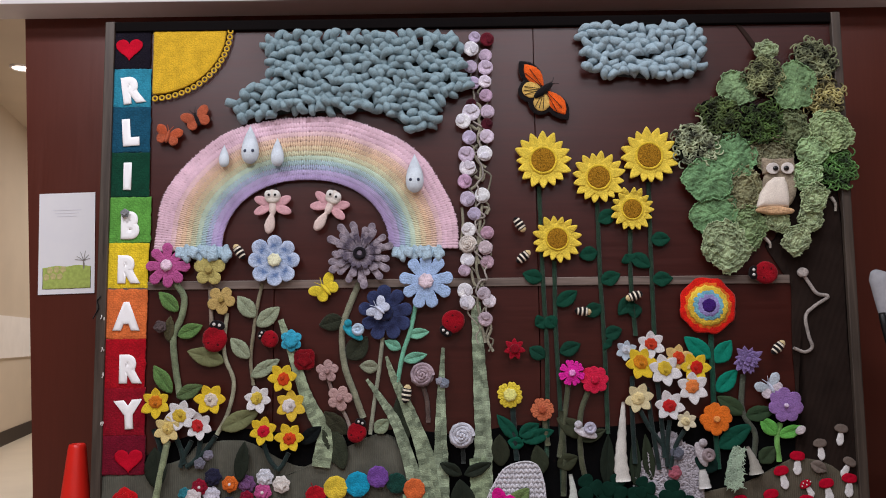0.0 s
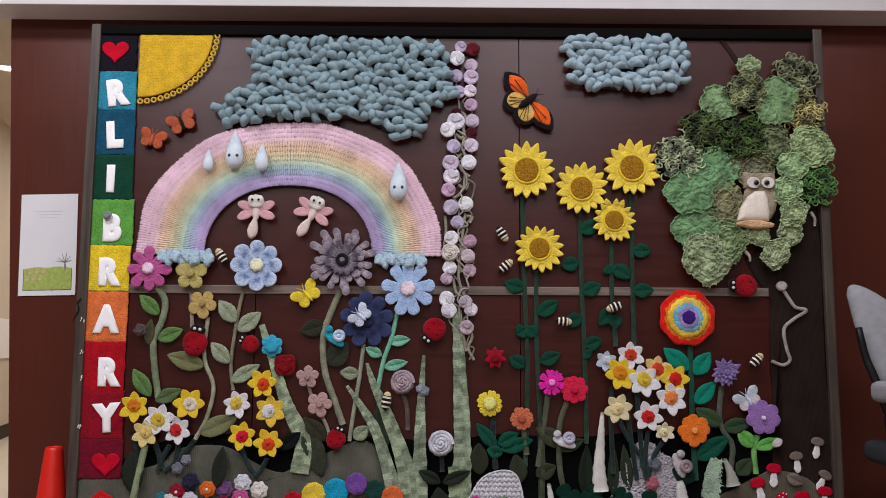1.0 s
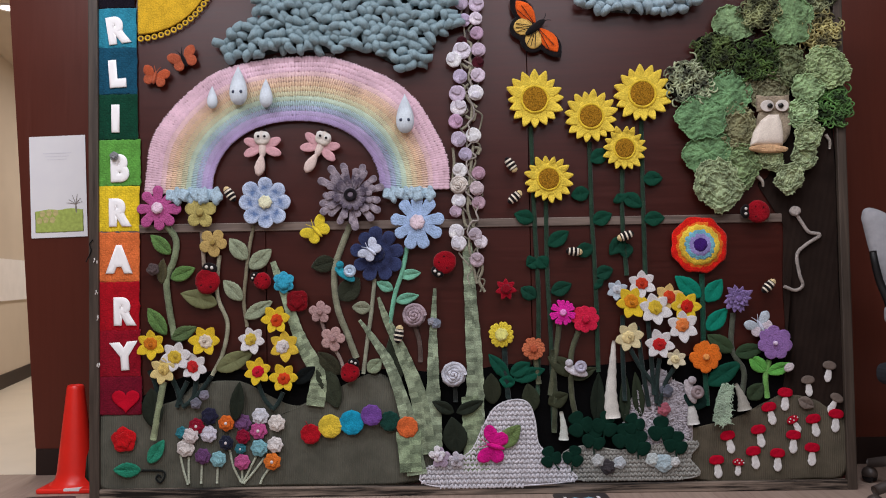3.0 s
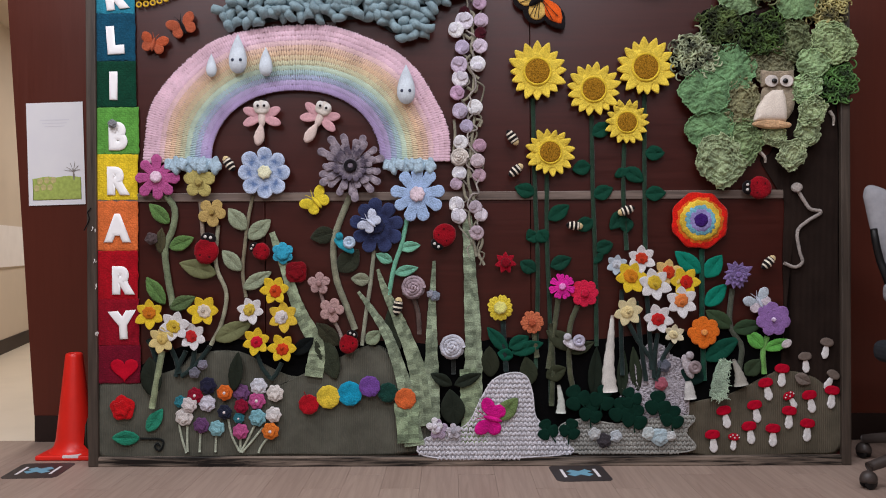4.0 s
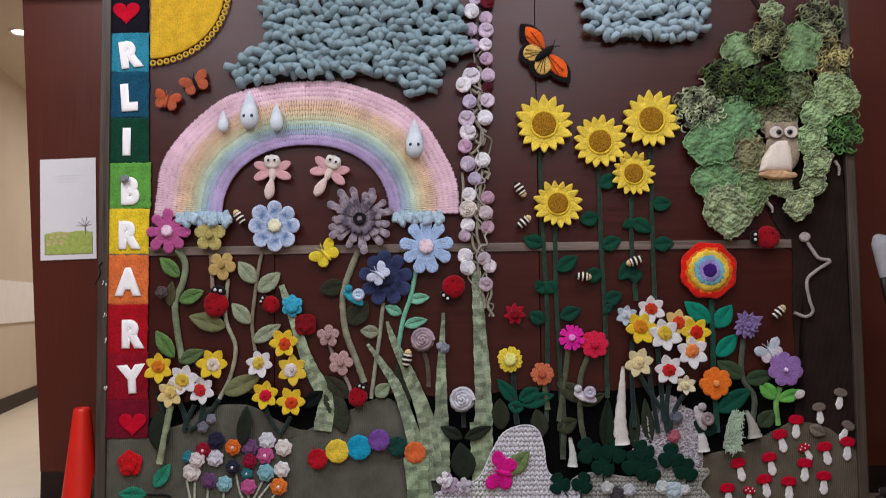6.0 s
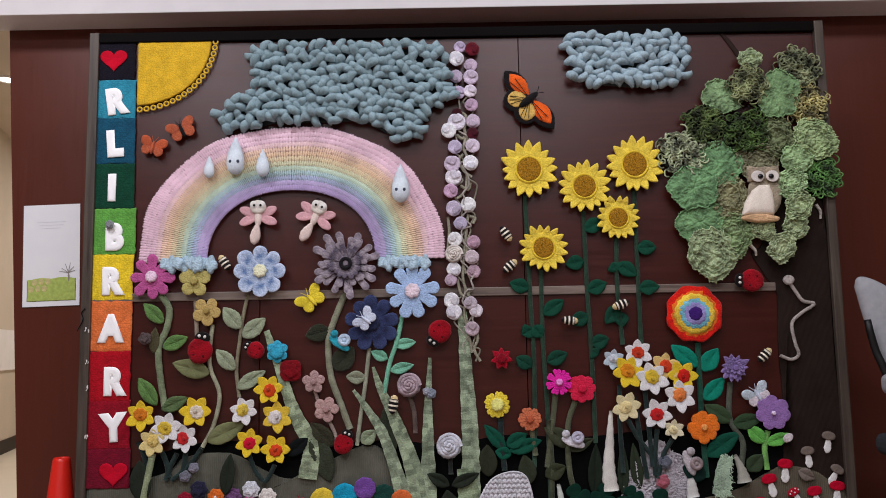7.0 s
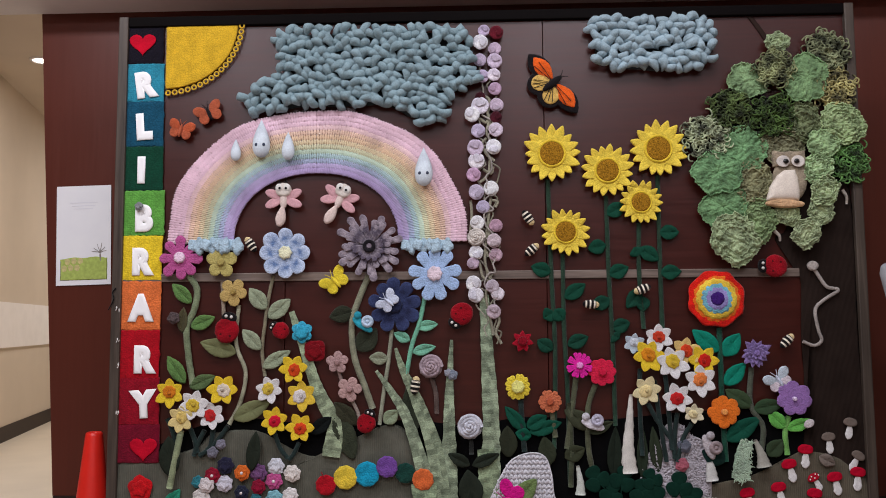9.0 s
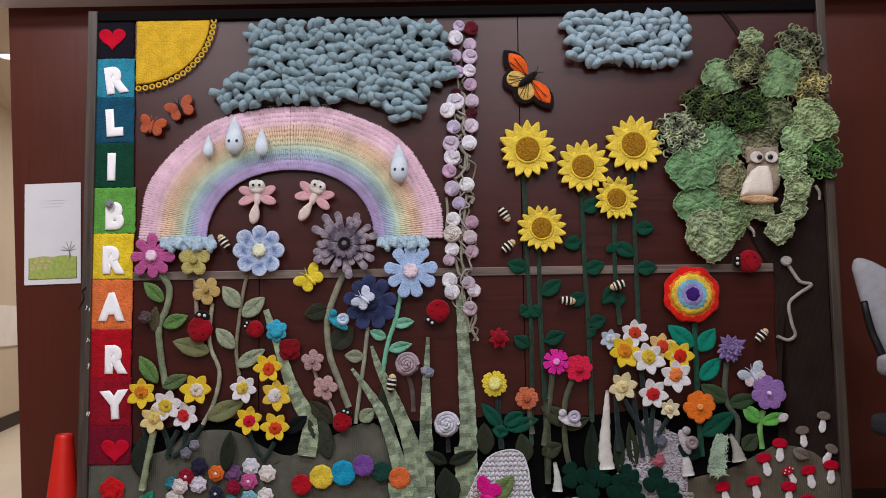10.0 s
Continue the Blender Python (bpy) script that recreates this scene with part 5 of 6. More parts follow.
for base, tip, w, c in (((0.300, 0.481), (0.215, 0.586), 24, FOREST), ((0.305, 0.495), (0.391, 0.547), 26, FOREST), ((0.317, 0.476), (0.452, 0.518), 26, FOREST), ((0.324, 0.461), (0.257, 0.476), 24, (22, 84, 66)), ((0.228, 0.374), (0.224, 0.505), 34, (48, 52, 40)), ((0.399, 0.341), (0.376, 0.461), 32, (52, 58, 44)),
                        ((0.585, 0.491), (0.462, 0.570), 32, (62, 66, 50)), ((0.461, 0.372), (0.547, 0.412), 30, (58, 62, 46)), ((0.846, 0.310), (0.827, 0.501), 22, (48, 56, 42)), ((0.779, 0.286), (0.785, 0.501), 20, (44, 54, 42)), ((0.661, 0.287), (0.675, 0.502), 26, (34, 42, 34)), ((0.566, 0.474), (0.666, 0.521), 20, (60, 66, 50))):
    leaf(base, tip, S(w), c, "dark green felt leaf low on the board", 0.012, flat=True)
put("bud_tip", mesh_of("bud_tip", *puffed(oval(0.0238, 0.0167, 16), 0.012), yarn(196, 188, 190)), thing("flower_bud", 1.466, 0.511, "pale closed bud at a leaf tip", "bud", "", 0.022, -30))

# small flower bed on the hill
BED = [((-1.081, 0.274), 11, (46, 120, 132)), ((-1.018, 0.302), 14, (140, 18, 44)), ((-0.963, 0.343), 15, (36, 36, 58)), ((-0.891, 0.314), 14, (214, 106, 40)), ((-0.824, 0.313), 15, (110, 74, 116)), ((-0.749, 0.339), 15, (206, 208, 216)),
       ((-0.680, 0.310), 15, (218, 212, 206)), ((-1.041, 0.264), 14, (214, 206, 206)), ((-0.969, 0.268), 15, (206, 204, 216)), ((-0.757, 0.279), 15, (188, 84, 140)), ((-0.822, 0.255), 13, (136, 16, 48)), ((-0.892, 0.232), 13, (36, 40, 58))]
BED2 = [((-1.066, 0.211), 16, (216, 210, 206)), ((-0.833, 0.205), 10, (48, 112, 124)), ((-0.754, 0.207), 15, (124, 176, 186)), ((-0.686, 0.221), 14, (220, 216, 214)), ((-0.994, 0.175), 14, (102, 66, 108)), ((-0.927, 0.162), 14, (134, 184, 192)),
        ((-0.826, 0.150), 14, (186, 86, 138)), ((-0.699, 0.151), 15, (220, 120, 46))]
for k, (q, r, rgb) in enumerate(BED + BED2):
    pompom(q, S(r), rgb, "small button-sized crocheted flower on the hill", (226, 214, 214) if sum(rgb) < 420 and k % 2 else None, 0.012 + 0.003 * (k % 4), 7)
for pts in ([(-1.090, 0.182), (-1.077, 0.117), (-1.059, 0.057)], [(-1.054, 0.173), (-1.055, 0.117), (-1.054, 0.062)], [(-0.999, 0.141), (-1.003, 0.061)], [(-0.932, 0.128), (-0.936, 0.061)], [(-0.881, 0.200), (-0.865, 0.128), (-0.835, 0.065)], [(-0.829, 0.118), (-0.830, 0.060)], [(-0.769, 0.171), (-0.798, 0.116), (-0.828, 0.060)],
            [(-0.735, 0.163), (-0.779, 0.108), (-0.823, 0.058)], [(-0.714, 0.120), (-0.741, 0.084), (-0.753, 0.057)]):
    stem(pts, 0.0062, (176, 184, 164), "thin pale green flower stalk", depth=0.010)

# caterpillar of round yarn discs
cat = thing("yarn_caterpillar", -0.317, 0.298, "caterpillar of six bright crocheted discs on the hill", "caterpillar", "", 0.021)
cx, cz = (-0.317, 0.298)
for q, r, rgb in (((-0.537, 0.263), 18, (172, 16, 32)), ((-0.455, 0.294), 21, (222, 194, 62)), ((-0.364, 0.308), 22, (24, 150, 186)), ((-0.280, 0.339), 19, (112, 72, 150)), ((-0.204, 0.312), 18, (22, 62, 54)), ((-0.130, 0.287), 19, (212, 104, 54))):
    put("disc", mesh_of("disc", *puffed(oval(S(r), S(r), 24, 0.03, 9, r), 0.012), yarn(*rgb, stitch=4.0)), cat, (q[0] - cx, -0.006 if r == 19 else 0, q[1] - cz))
put("feeler", mesh_of("feeler", *tube([(-0.544 - cx, -0.008, 0.295 - cz), (-0.556 - cx, -0.01, 0.319 - cz)], 0.002), yarn(150, 16, 30)), cat)

# apple-red rose with leaves and curled tendril
pompom((-1.327, 0.249), 0.0524, (196, 18, 26), "round red crocheted rose on the hill", None, 0.012, 5, "hill roses")
leaf((-1.225, 0.149), (-1.156, 0.245), 0.0619, (42, 134, 106), "bright teal crochet leaf", 0.012)
leaf((-1.255, 0.121), (-1.375, 0.124), 0.0643, (36, 128, 100), "bright teal crochet leaf", 0.012)
tend = [(-1.255, 0.118), (-1.171, 0.115), (-1.157, 0.094), (-1.174, 0.067), (-1.193, 0.082), (-1.183, 0.098), (-1.171, 0.086)]
stem(tend, 0.0057, (22, 26, 24), "black curled yarn tendril", "tendril", "tendril", 0.009)

# snake
snake = [(1.511, 1.168), (1.544, 1.112), (1.572, 1.074), (1.617, 1.061), (1.558, 1.022), (1.518, 0.980), (1.526, 0.899), (1.538, 0.852), (1.507, 0.831), (1.460, 0.848)]
stem(snake, 0.0095, (160, 152, 146), "grey crocheted snake zigzagging up the trunk", "yarn_snake", "snake", 0.012, 0.0085)
tagged(new("snake_head", mesh_of("snake_head", *puffed(oval(0.0238, 0.0214, 16), 0.014), yarn(164, 156, 150))), "grey padded snake head on the trunk", "snake").matrix_basis = pose(1.513, -0.014, 1.164)

# mushrooms
def mushroom(q, s, rgb, label, turn=0, spots=False):
    t = thing("felt_mushroom", q[0], q[1], label, "mushroom", "felt mushrooms", 0.008, turn)
    put("stalk", mesh_of("stalk", *puffed([(x * (1 + 0.3 * (z < 0)), z) for x, z in oval(0.0150 * s, 0.0340 * s, 18)], 0.010), felt(236, 232, 228)), t, (0.0024, 0, -0.0310 * s))
    cap = [(0.0325 * s * math.copysign(abs(math.cos(a)) ** 0.8, math.cos(a)), (0.0250 if a < math.pi else 0.0150) * s * math.sin(a)) for a in [2 * math.pi * i / 22 for i in range(22)]]
    put("cap", mesh_of("cap", *puffed(cap, 0.013), felt(*rgb)), t, (0, -0.003, 0.0095 * s))
    if spots:
        for k in range(5):
            put("spot", mesh_of("spot", *ball(0.0035, 0.002, 0.0035, 8, 5), felt(226, 222, 220)), t, ((-0.021 + 0.012 * k) * s, -0.0108, (0.014, 0.024, 0.010, 0.026, 0.014)[k] * s))
    return t



RED = (184, 14, 44)
for k, q in enumerate(((1.384, 0.333), (1.450, 0.392), (1.566, 0.281), (1.658, 0.300), (1.209, 0.217), (1.337, 0.240), (1.479, 0.215), (1.159, 0.116), (1.313, 0.151), (1.411, 0.141), (1.555, 0.162))):
    mushroom(q, 1.0, RED, "red capped white stalked felt mushroom", (-12, 4, -10, 6, -12, -10, 4, -4, -8, 2, 4)[k])
mushroom((1.483, 0.282), 0.8, (176, 22, 44), "small red mushroom with white spots", -28, True)
mushroom((1.247, 0.109), 0.75, (176, 22, 44), "small red mushroom with white spots", 6, True)
for q, a in (((1.547, 0.444), -4), ((1.636, 0.503), 10), ((1.658, 0.369), 30)):
    mushroom(q, 0.9, (116, 104, 96), "brown capped felt mushroom on the trunk", a)
leaf((1.504, 0.377), (1.571, 0.343), 0.0524, (122, 110, 102), "brown felt mushroom cap lying sideways", 0.012, flat=True)

# pond, stones and water plants
def knit_cloth(name, outline, rgb, label, category, depth, pitch=0.011):
    """A crocheted patch: rows of upright stitches over a darker mesh."""
    cx, cz = np.mean(np.array(outline), axis=0)
    line = [(q[0], q[1]) for q in smooth_line([(x - cx, z - cz) for x, z in outline] + [(outline[0][0] - cx, outline[0][1] - cz)], 4)][:-1]
    t = thing(name, cx, cz, label, category, "", depth)
    put("lining", mesh_of("lining", *puffed(line, 0.004), felt(*[int(v * 0.86) for v in rgb])), t)
    put("border", mesh_of("border", *tube([(x, -0.003, z) for x, z in line + line[:1]], 0.0034, n=6, steps=2, flat=0.7), yarn(*rgb, stitch=2.5, var=0.12)), t)
    zs, xs = [p[1] for p in line], [p[0] for p in line]
    rnd = random.Random(len(name))
    shapes, z, r = [], min(zs) + 0.004, 0
    while z < max(zs):
        x, col = min(xs) + rnd.uniform(0, 0.008), 0
        while x < max(xs):
            if inside(x, z, line):
                sh = ([(a * pitch * 0.27, b * 0.0018, c * pitch * 0.60) for a, b, c in UNIT[0]], UNIT[1])
                shapes.append(moved(sh, x + rnd.uniform(-0.001, 0.001), -0.004 - rnd.uniform(0, 0.0015), z + rnd.uniform(-0.001, 0.001), (24 if col % 2 else -24) + rnd.uniform(-16, 16)))
            x += pitch * (0.42 if col % 2 else 0.60)
            col += 1
        z += pitch * 1.08
        r += 1
    vs, fs, _ = join(*shapes)
    tagged(put("stitches", mesh_of("stitches", vs, fs, yarn(*rgb, stitch=2.5, var=0.12)), t), kind="stuff")
    return t


knit_cloth("knit_stone", [(-0.082, 0.065), (-0.072, 0.098), (-0.022, 0.126), (0.122, 0.173), (0.188, 0.286), (0.241, 0.364), (0.320, 0.393), (0.378, 0.376), (0.404, 0.304), (0.422, 0.199), (0.513, 0.146), (0.552, 0.093), (0.558, 0.054), (0.317, 0.035), (0.055, 0.034), (-0.049, 0.045)], (220, 219, 226), "pale grey crocheted stone at the board's foot", "stone", 0.018, 0.0185)
knit_cloth("knit_pond", [(0.505, 0.058), (0.517, 0.163), (0.613, 0.196), (0.755, 0.176), (0.898, 0.195), (1.052, 0.208), (1.083, 0.193), (1.045, 0.141), (1.050, 0.059)], (164, 164, 158), "grey crocheted pond patch with ragged edge", "pond", 0.014, 0.017)
rock_line = [(0.770, 0.250), (0.790, 0.340), (0.835, 0.420), (0.868, 0.450), (0.890, 0.505), (0.945, 0.505), (0.985, 0.462), (1.030, 0.440), (1.060, 0.380), (1.062, 0.270), (1.029, 0.189), (0.779, 0.191)]
rock = knit_cloth("knit_rock", rock_line, (200, 194, 198), "pale mauve grey fuzzy crocheted rock", "rock", 0.001, 0.010)
rcx, rcz = np.mean(np.array(rock_line), axis=0)


def fuzz_part(parent, spots, reach, r, colour, label, seed):
    """Short threads standing off in all directions from the given spots."""
    rnd = random.Random(seed)
    shapes = []
    for x, y, z in spots:
        a, b = rnd.uniform(0, 6.283), rnd.uniform(0.4, 1.0) * reach
        dx, dz = b * math.cos(a), b * math.sin(a)
        shapes.append(tube([(x, y, z), (x + dx * 0.5, y - 0.008, z + dz * 0.5), (x + dx, y - 0.002, z + dz - 0.002)], r, r * 0.5, n=4, steps=2))
    vs, fs, _ = join(*shapes)
    return tagged(put("fuzz", mesh_of("fuzz", vs, fs, colour), parent, label=label), kind="stuff")


rnd = random.Random(31)
spots = []
while len(spots) < 1500:
    x, z = rnd.uniform(0.76, 1.07), rnd.uniform(0.19, 0.51)
    if inside(x, z, rock_line):
        spots.append((x - rcx, -0.006, z - rcz))
fuzz_part(rock, spots, 0.016, 0.0038, felt(196, 191, 198), "loose grey fuzz", 5)
pompom((0.953, 0.421), 0.0286, (96, 100, 112), "dark grey small crocheted knot on the rock", None, 0.024, 5, "rock knots")
pompom((0.941, 0.345), 0.0286, (166, 92, 106), "dusty red small crocheted knot on the rock", None, 0.024, 5, "rock knots")
for q, s in (((0.589, 0.288), 1.1), ((0.696, 0.287), 1.1), ((0.648, 0.227), 1.0), ((0.775, 0.234), 1.1), ((0.815, 0.286), 0.9), ((0.831, 0.205), 1.1), ((0.927, 0.261), 1.1), ((0.988, 0.204), 1.0), ((0.465, 0.154), 0.9), ((0.560, 0.156), 0.9)):
    t = thing("felt_shamrock", q[0], q[1], "dark green three-lobed felt shamrock", "shamrock", "felt shamrocks", 0.026, random.uniform(-30, 30))
    me = mesh_of("lobe", *puffed(oval(0.0298 * s, 0.0262 * s, 20, 0.06, 3, 2), 0.007), felt(16, 48, 38))
    for a in (0, 120, 240):
        b = radians(a)
        put("lobe", me, t, (0.0262 * s * math.sin(b), -0.001 * (a / 120), 0.0262 * s * math.cos(b)), a)
    put("stalk", mesh_of("stalk", *tube([(0, 0, 0), (0.006, -0.002, -0.0333), (0.014, 0, -0.0619)], 0.003), felt(20, 50, 40)), t)


def spike(points, r0, r1, rgb, label, name="yarn_spike"):
    x, z = points[0]
    t = new(name, mesh_of(name, *tube([(a - x, 0.0, b - z) for a, b in points], r0, r1, n=10, flat=0.5, lumps=0.08), felt(*rgb)))
    t.matrix_basis = pose(x, -0.022, z)
    return tagged(t, label, "spike", "pale knitted spikes")


spike([(0.727, 0.311), (0.723, 0.406), (0.732, 0.525), (0.740, 0.633)], 0.0345, 0.0071, (216, 214, 206), "tall cream knitted spike")
spike([(0.522, 0.223), (0.523, 0.276), (0.513, 0.341)], 0.0214, 0.0071, (204, 210, 202), "short white knitted spike")
cactus = spike([(1.178, 0.289), (1.187, 0.379), (1.206, 0.446)], 0.0357, 0.0190, (156, 178, 154), "fuzzy mint green knitted cactus", "yarn_cactus")
spots = []
for k in range(420):
    f = rnd.random()
    spots.append((0.028 * f + rnd.uniform(-1, 1) * (0.034 - 0.016 * f), -0.012, -0.006 + 0.160 * f))
fuzz_part(cactus, spots, 0.022, 0.0021, yarn(184, 206, 182, stitch=3.0), "fuzzy mint fringe", 8)
spike([(1.277, 0.336), (1.268, 0.384), (1.244, 0.446)], 0.0310, 0.0071, (168, 166, 156), "cream knitted shoot leaning sideways")
spike([(1.064, 0.280), (1.059, 0.332), (1.055, 0.356)], 0.0262, 0.0119, (206, 206, 202), "small white knitted tuft")


# ---- small creatures, each one plain stitched shape ----
def creature(name, q, shapes, mats, label, category, group="", depth=0.026, turn=0.0):
    vs, fs, which = join(*shapes)
    t = new(name, mesh_of(name, vs, fs, mats, which))
    t.matrix_basis = pose(q[0], -depth, q[1], 0, turn, 0)
    return tagged(t, label, category, group)


DOT = yarn(74, 8, 14)
INK, EYE = yarn(22, 18, 20), felt(228, 224, 218)


def ladybird(q, s, turn, rgb=(142, 8, 25), eyes=True):
    sh = [puffed(oval(0.0500 * s, 0.0524 * s, 24, 0.02, 3, 1), 0.020), moved(puffed(oval(0.0310 * s, 0.0238 * s, 18), 0.016), 0, -0.001, 0.0524 * s)]
    mats = [yarn(*rgb, stitch=3.5), INK]
    for x, z in ((-9, 6), (9, 6), (-8, -8), (8, -8)):
        sh.append(moved(ball(0.007 * s, 0.002, 0.007 * s, 10, 6), x * 0.0024 * s, -0.0185, z * 0.0024 * s))
        mats.append(DOT)
    if eyes:
        for x in (-1, 1):
            sh.append(moved(ball(0.0068 * s, 0.005, 0.0068 * s, 10, 6), x * 0.011 * s, -0.018, 0.057 * s))
            mats.append(EYE)
    return creature("yarn_ladybird", q, sh, mats, "red crocheted ladybird with black spots", "ladybird", "yarn ladybirds", turn=turn)


ladybird((-0.963, 0.910), 1.05, 10)
ladybird((-0.731, 0.908), 0.72, -62)
ladybird((-0.367, 0.519), 0.80, 22)
ladybird((0.038, 0.973), 0.95, -142)
flower((0.293, 0.857), 0.0480, 7, (158, 16, 38), (120, 8, 26), "ragged dark red crocheted blossom", width=0.0262, tip=0.9, centre=0.42, blunt=0.8)
ladybird((1.353, 1.163), 0.95, -88)
pompom((-0.587, 0.821), 0.0476, (120, 10, 22), "dark red crocheted bud beside the grass blade", None, 0.02, 4, "dark buds")


def bee(q, s, turn):
    prof = []
    for k in range(21):
        z = -18 + 1.8 * k
        prof.append((0.0226 * s * (max(0.02, 1 - (z / 18.6) ** 2)) ** 0.5 * (1 + 0.10 * math.cos(k * math.pi / 1.5)), S(z) * s))
    vs, fs = lathe(prof, 12)
    which = [(0, 0, 0, 1, 1, 0, 0, 0, 1, 1, 0, 0, 0, 1, 1, 0, 2, 2, 2, 2)[i // 12] for i in range(len(fs))]
    t = new("yarn_bee", mesh_of("yarn_bee", [(x, y * 0.8, z) for x, y, z in vs], fs, [INK, yarn(224, 214, 196), yarn(222, 200, 150)], which))
    t.matrix_basis = pose(q[0], -0.03, q[1], 0, turn, 0)
    return tagged(t, "tiny black and cream striped crocheted bee", "bee", "yarn bees")


for q, s, a in (((-0.866, 1.277), 0.95, -35), ((0.324, 1.379), 0.95, 145), ((0.338, 1.242), 0.95, 50), ((0.582, 1.009), 0.9, 95), ((0.798, 1.071), 0.95, -110), ((-0.160, 0.675), 1.0, 10), ((1.389, 0.851), 0.95, 45)):
    bee(q, s * 0.9, a)


def dragonfly(q, turn):
    pink = felt(214, 166, 172)
    sh, mats = [puffed(oval(0.0357, 0.0310, 18), 0.020), moved(puffed(leaf_line(0.1048, 0.0452, 12, 1.7, 0.6), 0.014), 0, 0, -0.0095, 190)], [felt(228, 218, 208), felt(216, 196, 188)]
    sh[0] = moved(sh[0], 0, 0, 0.0476)
    sh.append(moved(ball(0.0167, 0.012, 0.0405, 12, 8), 0, -0.004, 0.0048))
    mats.append(felt(220, 202, 194))
    for a, ln in ((66, 36), (112, 30), (-66, 36), (-112, 30)):
        sh.append(moved(puffed(leaf_line(0.0857, 0.0405, 10, 1.2, 0.5), 0.009), 0, -0.002, 0.0095, a))
        mats.append(pink)
    for x in (-1, 1):
        sh.append(moved(ball(0.0165, 0.006, 0.0180, 12, 6), x * 0.0165, -0.018, 0.056))
        mats.append(EYE)
        sh.append(moved(ball(0.0055, 0.004, 0.0055, 8, 6), x * 0.0135, -0.0235, 0.053))
        mats.append(INK)
        sh.append(tube([(x * 0.006, -0.020, 0.078), (x * 0.014, -0.021, 0.083), (x * 0.022, -0.020, 0.078)], 0.0022, n=5, steps=3))
        mats.append(INK)
    return creature("yarn_dragonfly", q, sh, mats, "pink winged crocheted dragonfly", "dragonfly", "yarn dragonflies", turn=turn)


dragonfly((-0.726, 1.464), 0)
dragonfly((-0.485, 1.461), 22)


def butterfly(q, s, turn, wing, wing2, body, label, tips=None, depth=0.02):
    sh, mats = [], []
    for x in (-1, 1):
        if tips:
            sh.append(moved(puffed(leaf_line(0.1238 * s, 0.0810 * s, 9, 0.62), 0.006), 0, 0, 0, x * 52))
            mats.append(tips)
            sh.append(moved(puffed(leaf_line(0.0905 * s, 0.0905 * s, 9, 0.62), 0.006), 0, 0, 0, x * 118))
            mats.append(tips)
        sh.append(moved(puffed(leaf_line(0.1000 * s, 0.0643 * s, 10, 1.25, 0.5), 0.009), x * 0.006 * s, -0.003, 0, x * 52))
        mats.append(wing)
        sh.append(moved(puffed(leaf_line(0.0714 * s, 0.0667 * s, 10, 1.2, 0.5), 0.009), x * 0.006 * s, -0.003, 0, x * 118))
        mats.append(wing2)
        sh.append(tube([(0, -0.008, 0.0286 * s), (x * 0.0119 * s, -0.01, 0.0571 * s), (x * 0.0214 * s, -0.008, 0.0762 * s)], 0.0022, 0.0012, n=5))
        mats.append(body)
    sh.append(moved(ball(0.0119 * s, 0.010, 0.0452 * s, 10, 8), 0, -0.008, 0))
    mats.append(body)
    return creature("yarn_butterfly", q, sh, mats, label, "butterfly", "yarn butterflies", depth, turn)


RUST = yarn(170, 86, 58, stitch=3.5)
butterfly((-1.058, 1.853), 0.72, -24, RUST, RUST, INK, "rust orange crocheted butterfly")
butterfly((-1.183, 1.780), 0.66, 14, yarn(178, 84, 52, stitch=3.5), RUST, RUST, "rust brown crocheted butterfly")
YEL = yarn(222, 200, 56, stitch=3.5)
butterfly((-0.498, 1.113), 0.72, -42, YEL, YEL, YEL, "bright yellow crocheted butterfly")
PALE = yarn(196, 204, 222, stitch=3.5)
butterfly((-0.268, 1.025), 0.58, -50, PALE, PALE, PALE, "pale blue butterfly resting on the navy flower", None, 0.046)
butterfly((1.352, 0.685), 0.66, -30, yarn(184, 196, 206, stitch=3.5), yarn(206, 196, 204, stitch=3.5), PALE, "pale blue and pink crocheted butterfly")
PINK = yarn(206, 20, 132, stitch=4.0)
butterfly((0.236, 0.203), 0.9, -75, PINK, PINK, PINK, "hot pink butterfly on the grey stone", None, 0.03)
leaf((0.255, 0.198), (0.342, 0.289), 0.0762, (106, 128, 78), "olive green crochet leaf on the stone", 0.028)

# monarch: two fore wings, two hind wings, veined
mq = (0.441, 1.964)
monarch = thing("monarch_butterfly", mq[0], mq[1], "large orange and black crocheted monarch butterfly", "butterfly", "", 0.022, 52)
FLAME, PALEY = yarn(222, 92, 30, stitch=3.5, var=0.2), yarn(214, 176, 96, stitch=3.5, var=0.2)
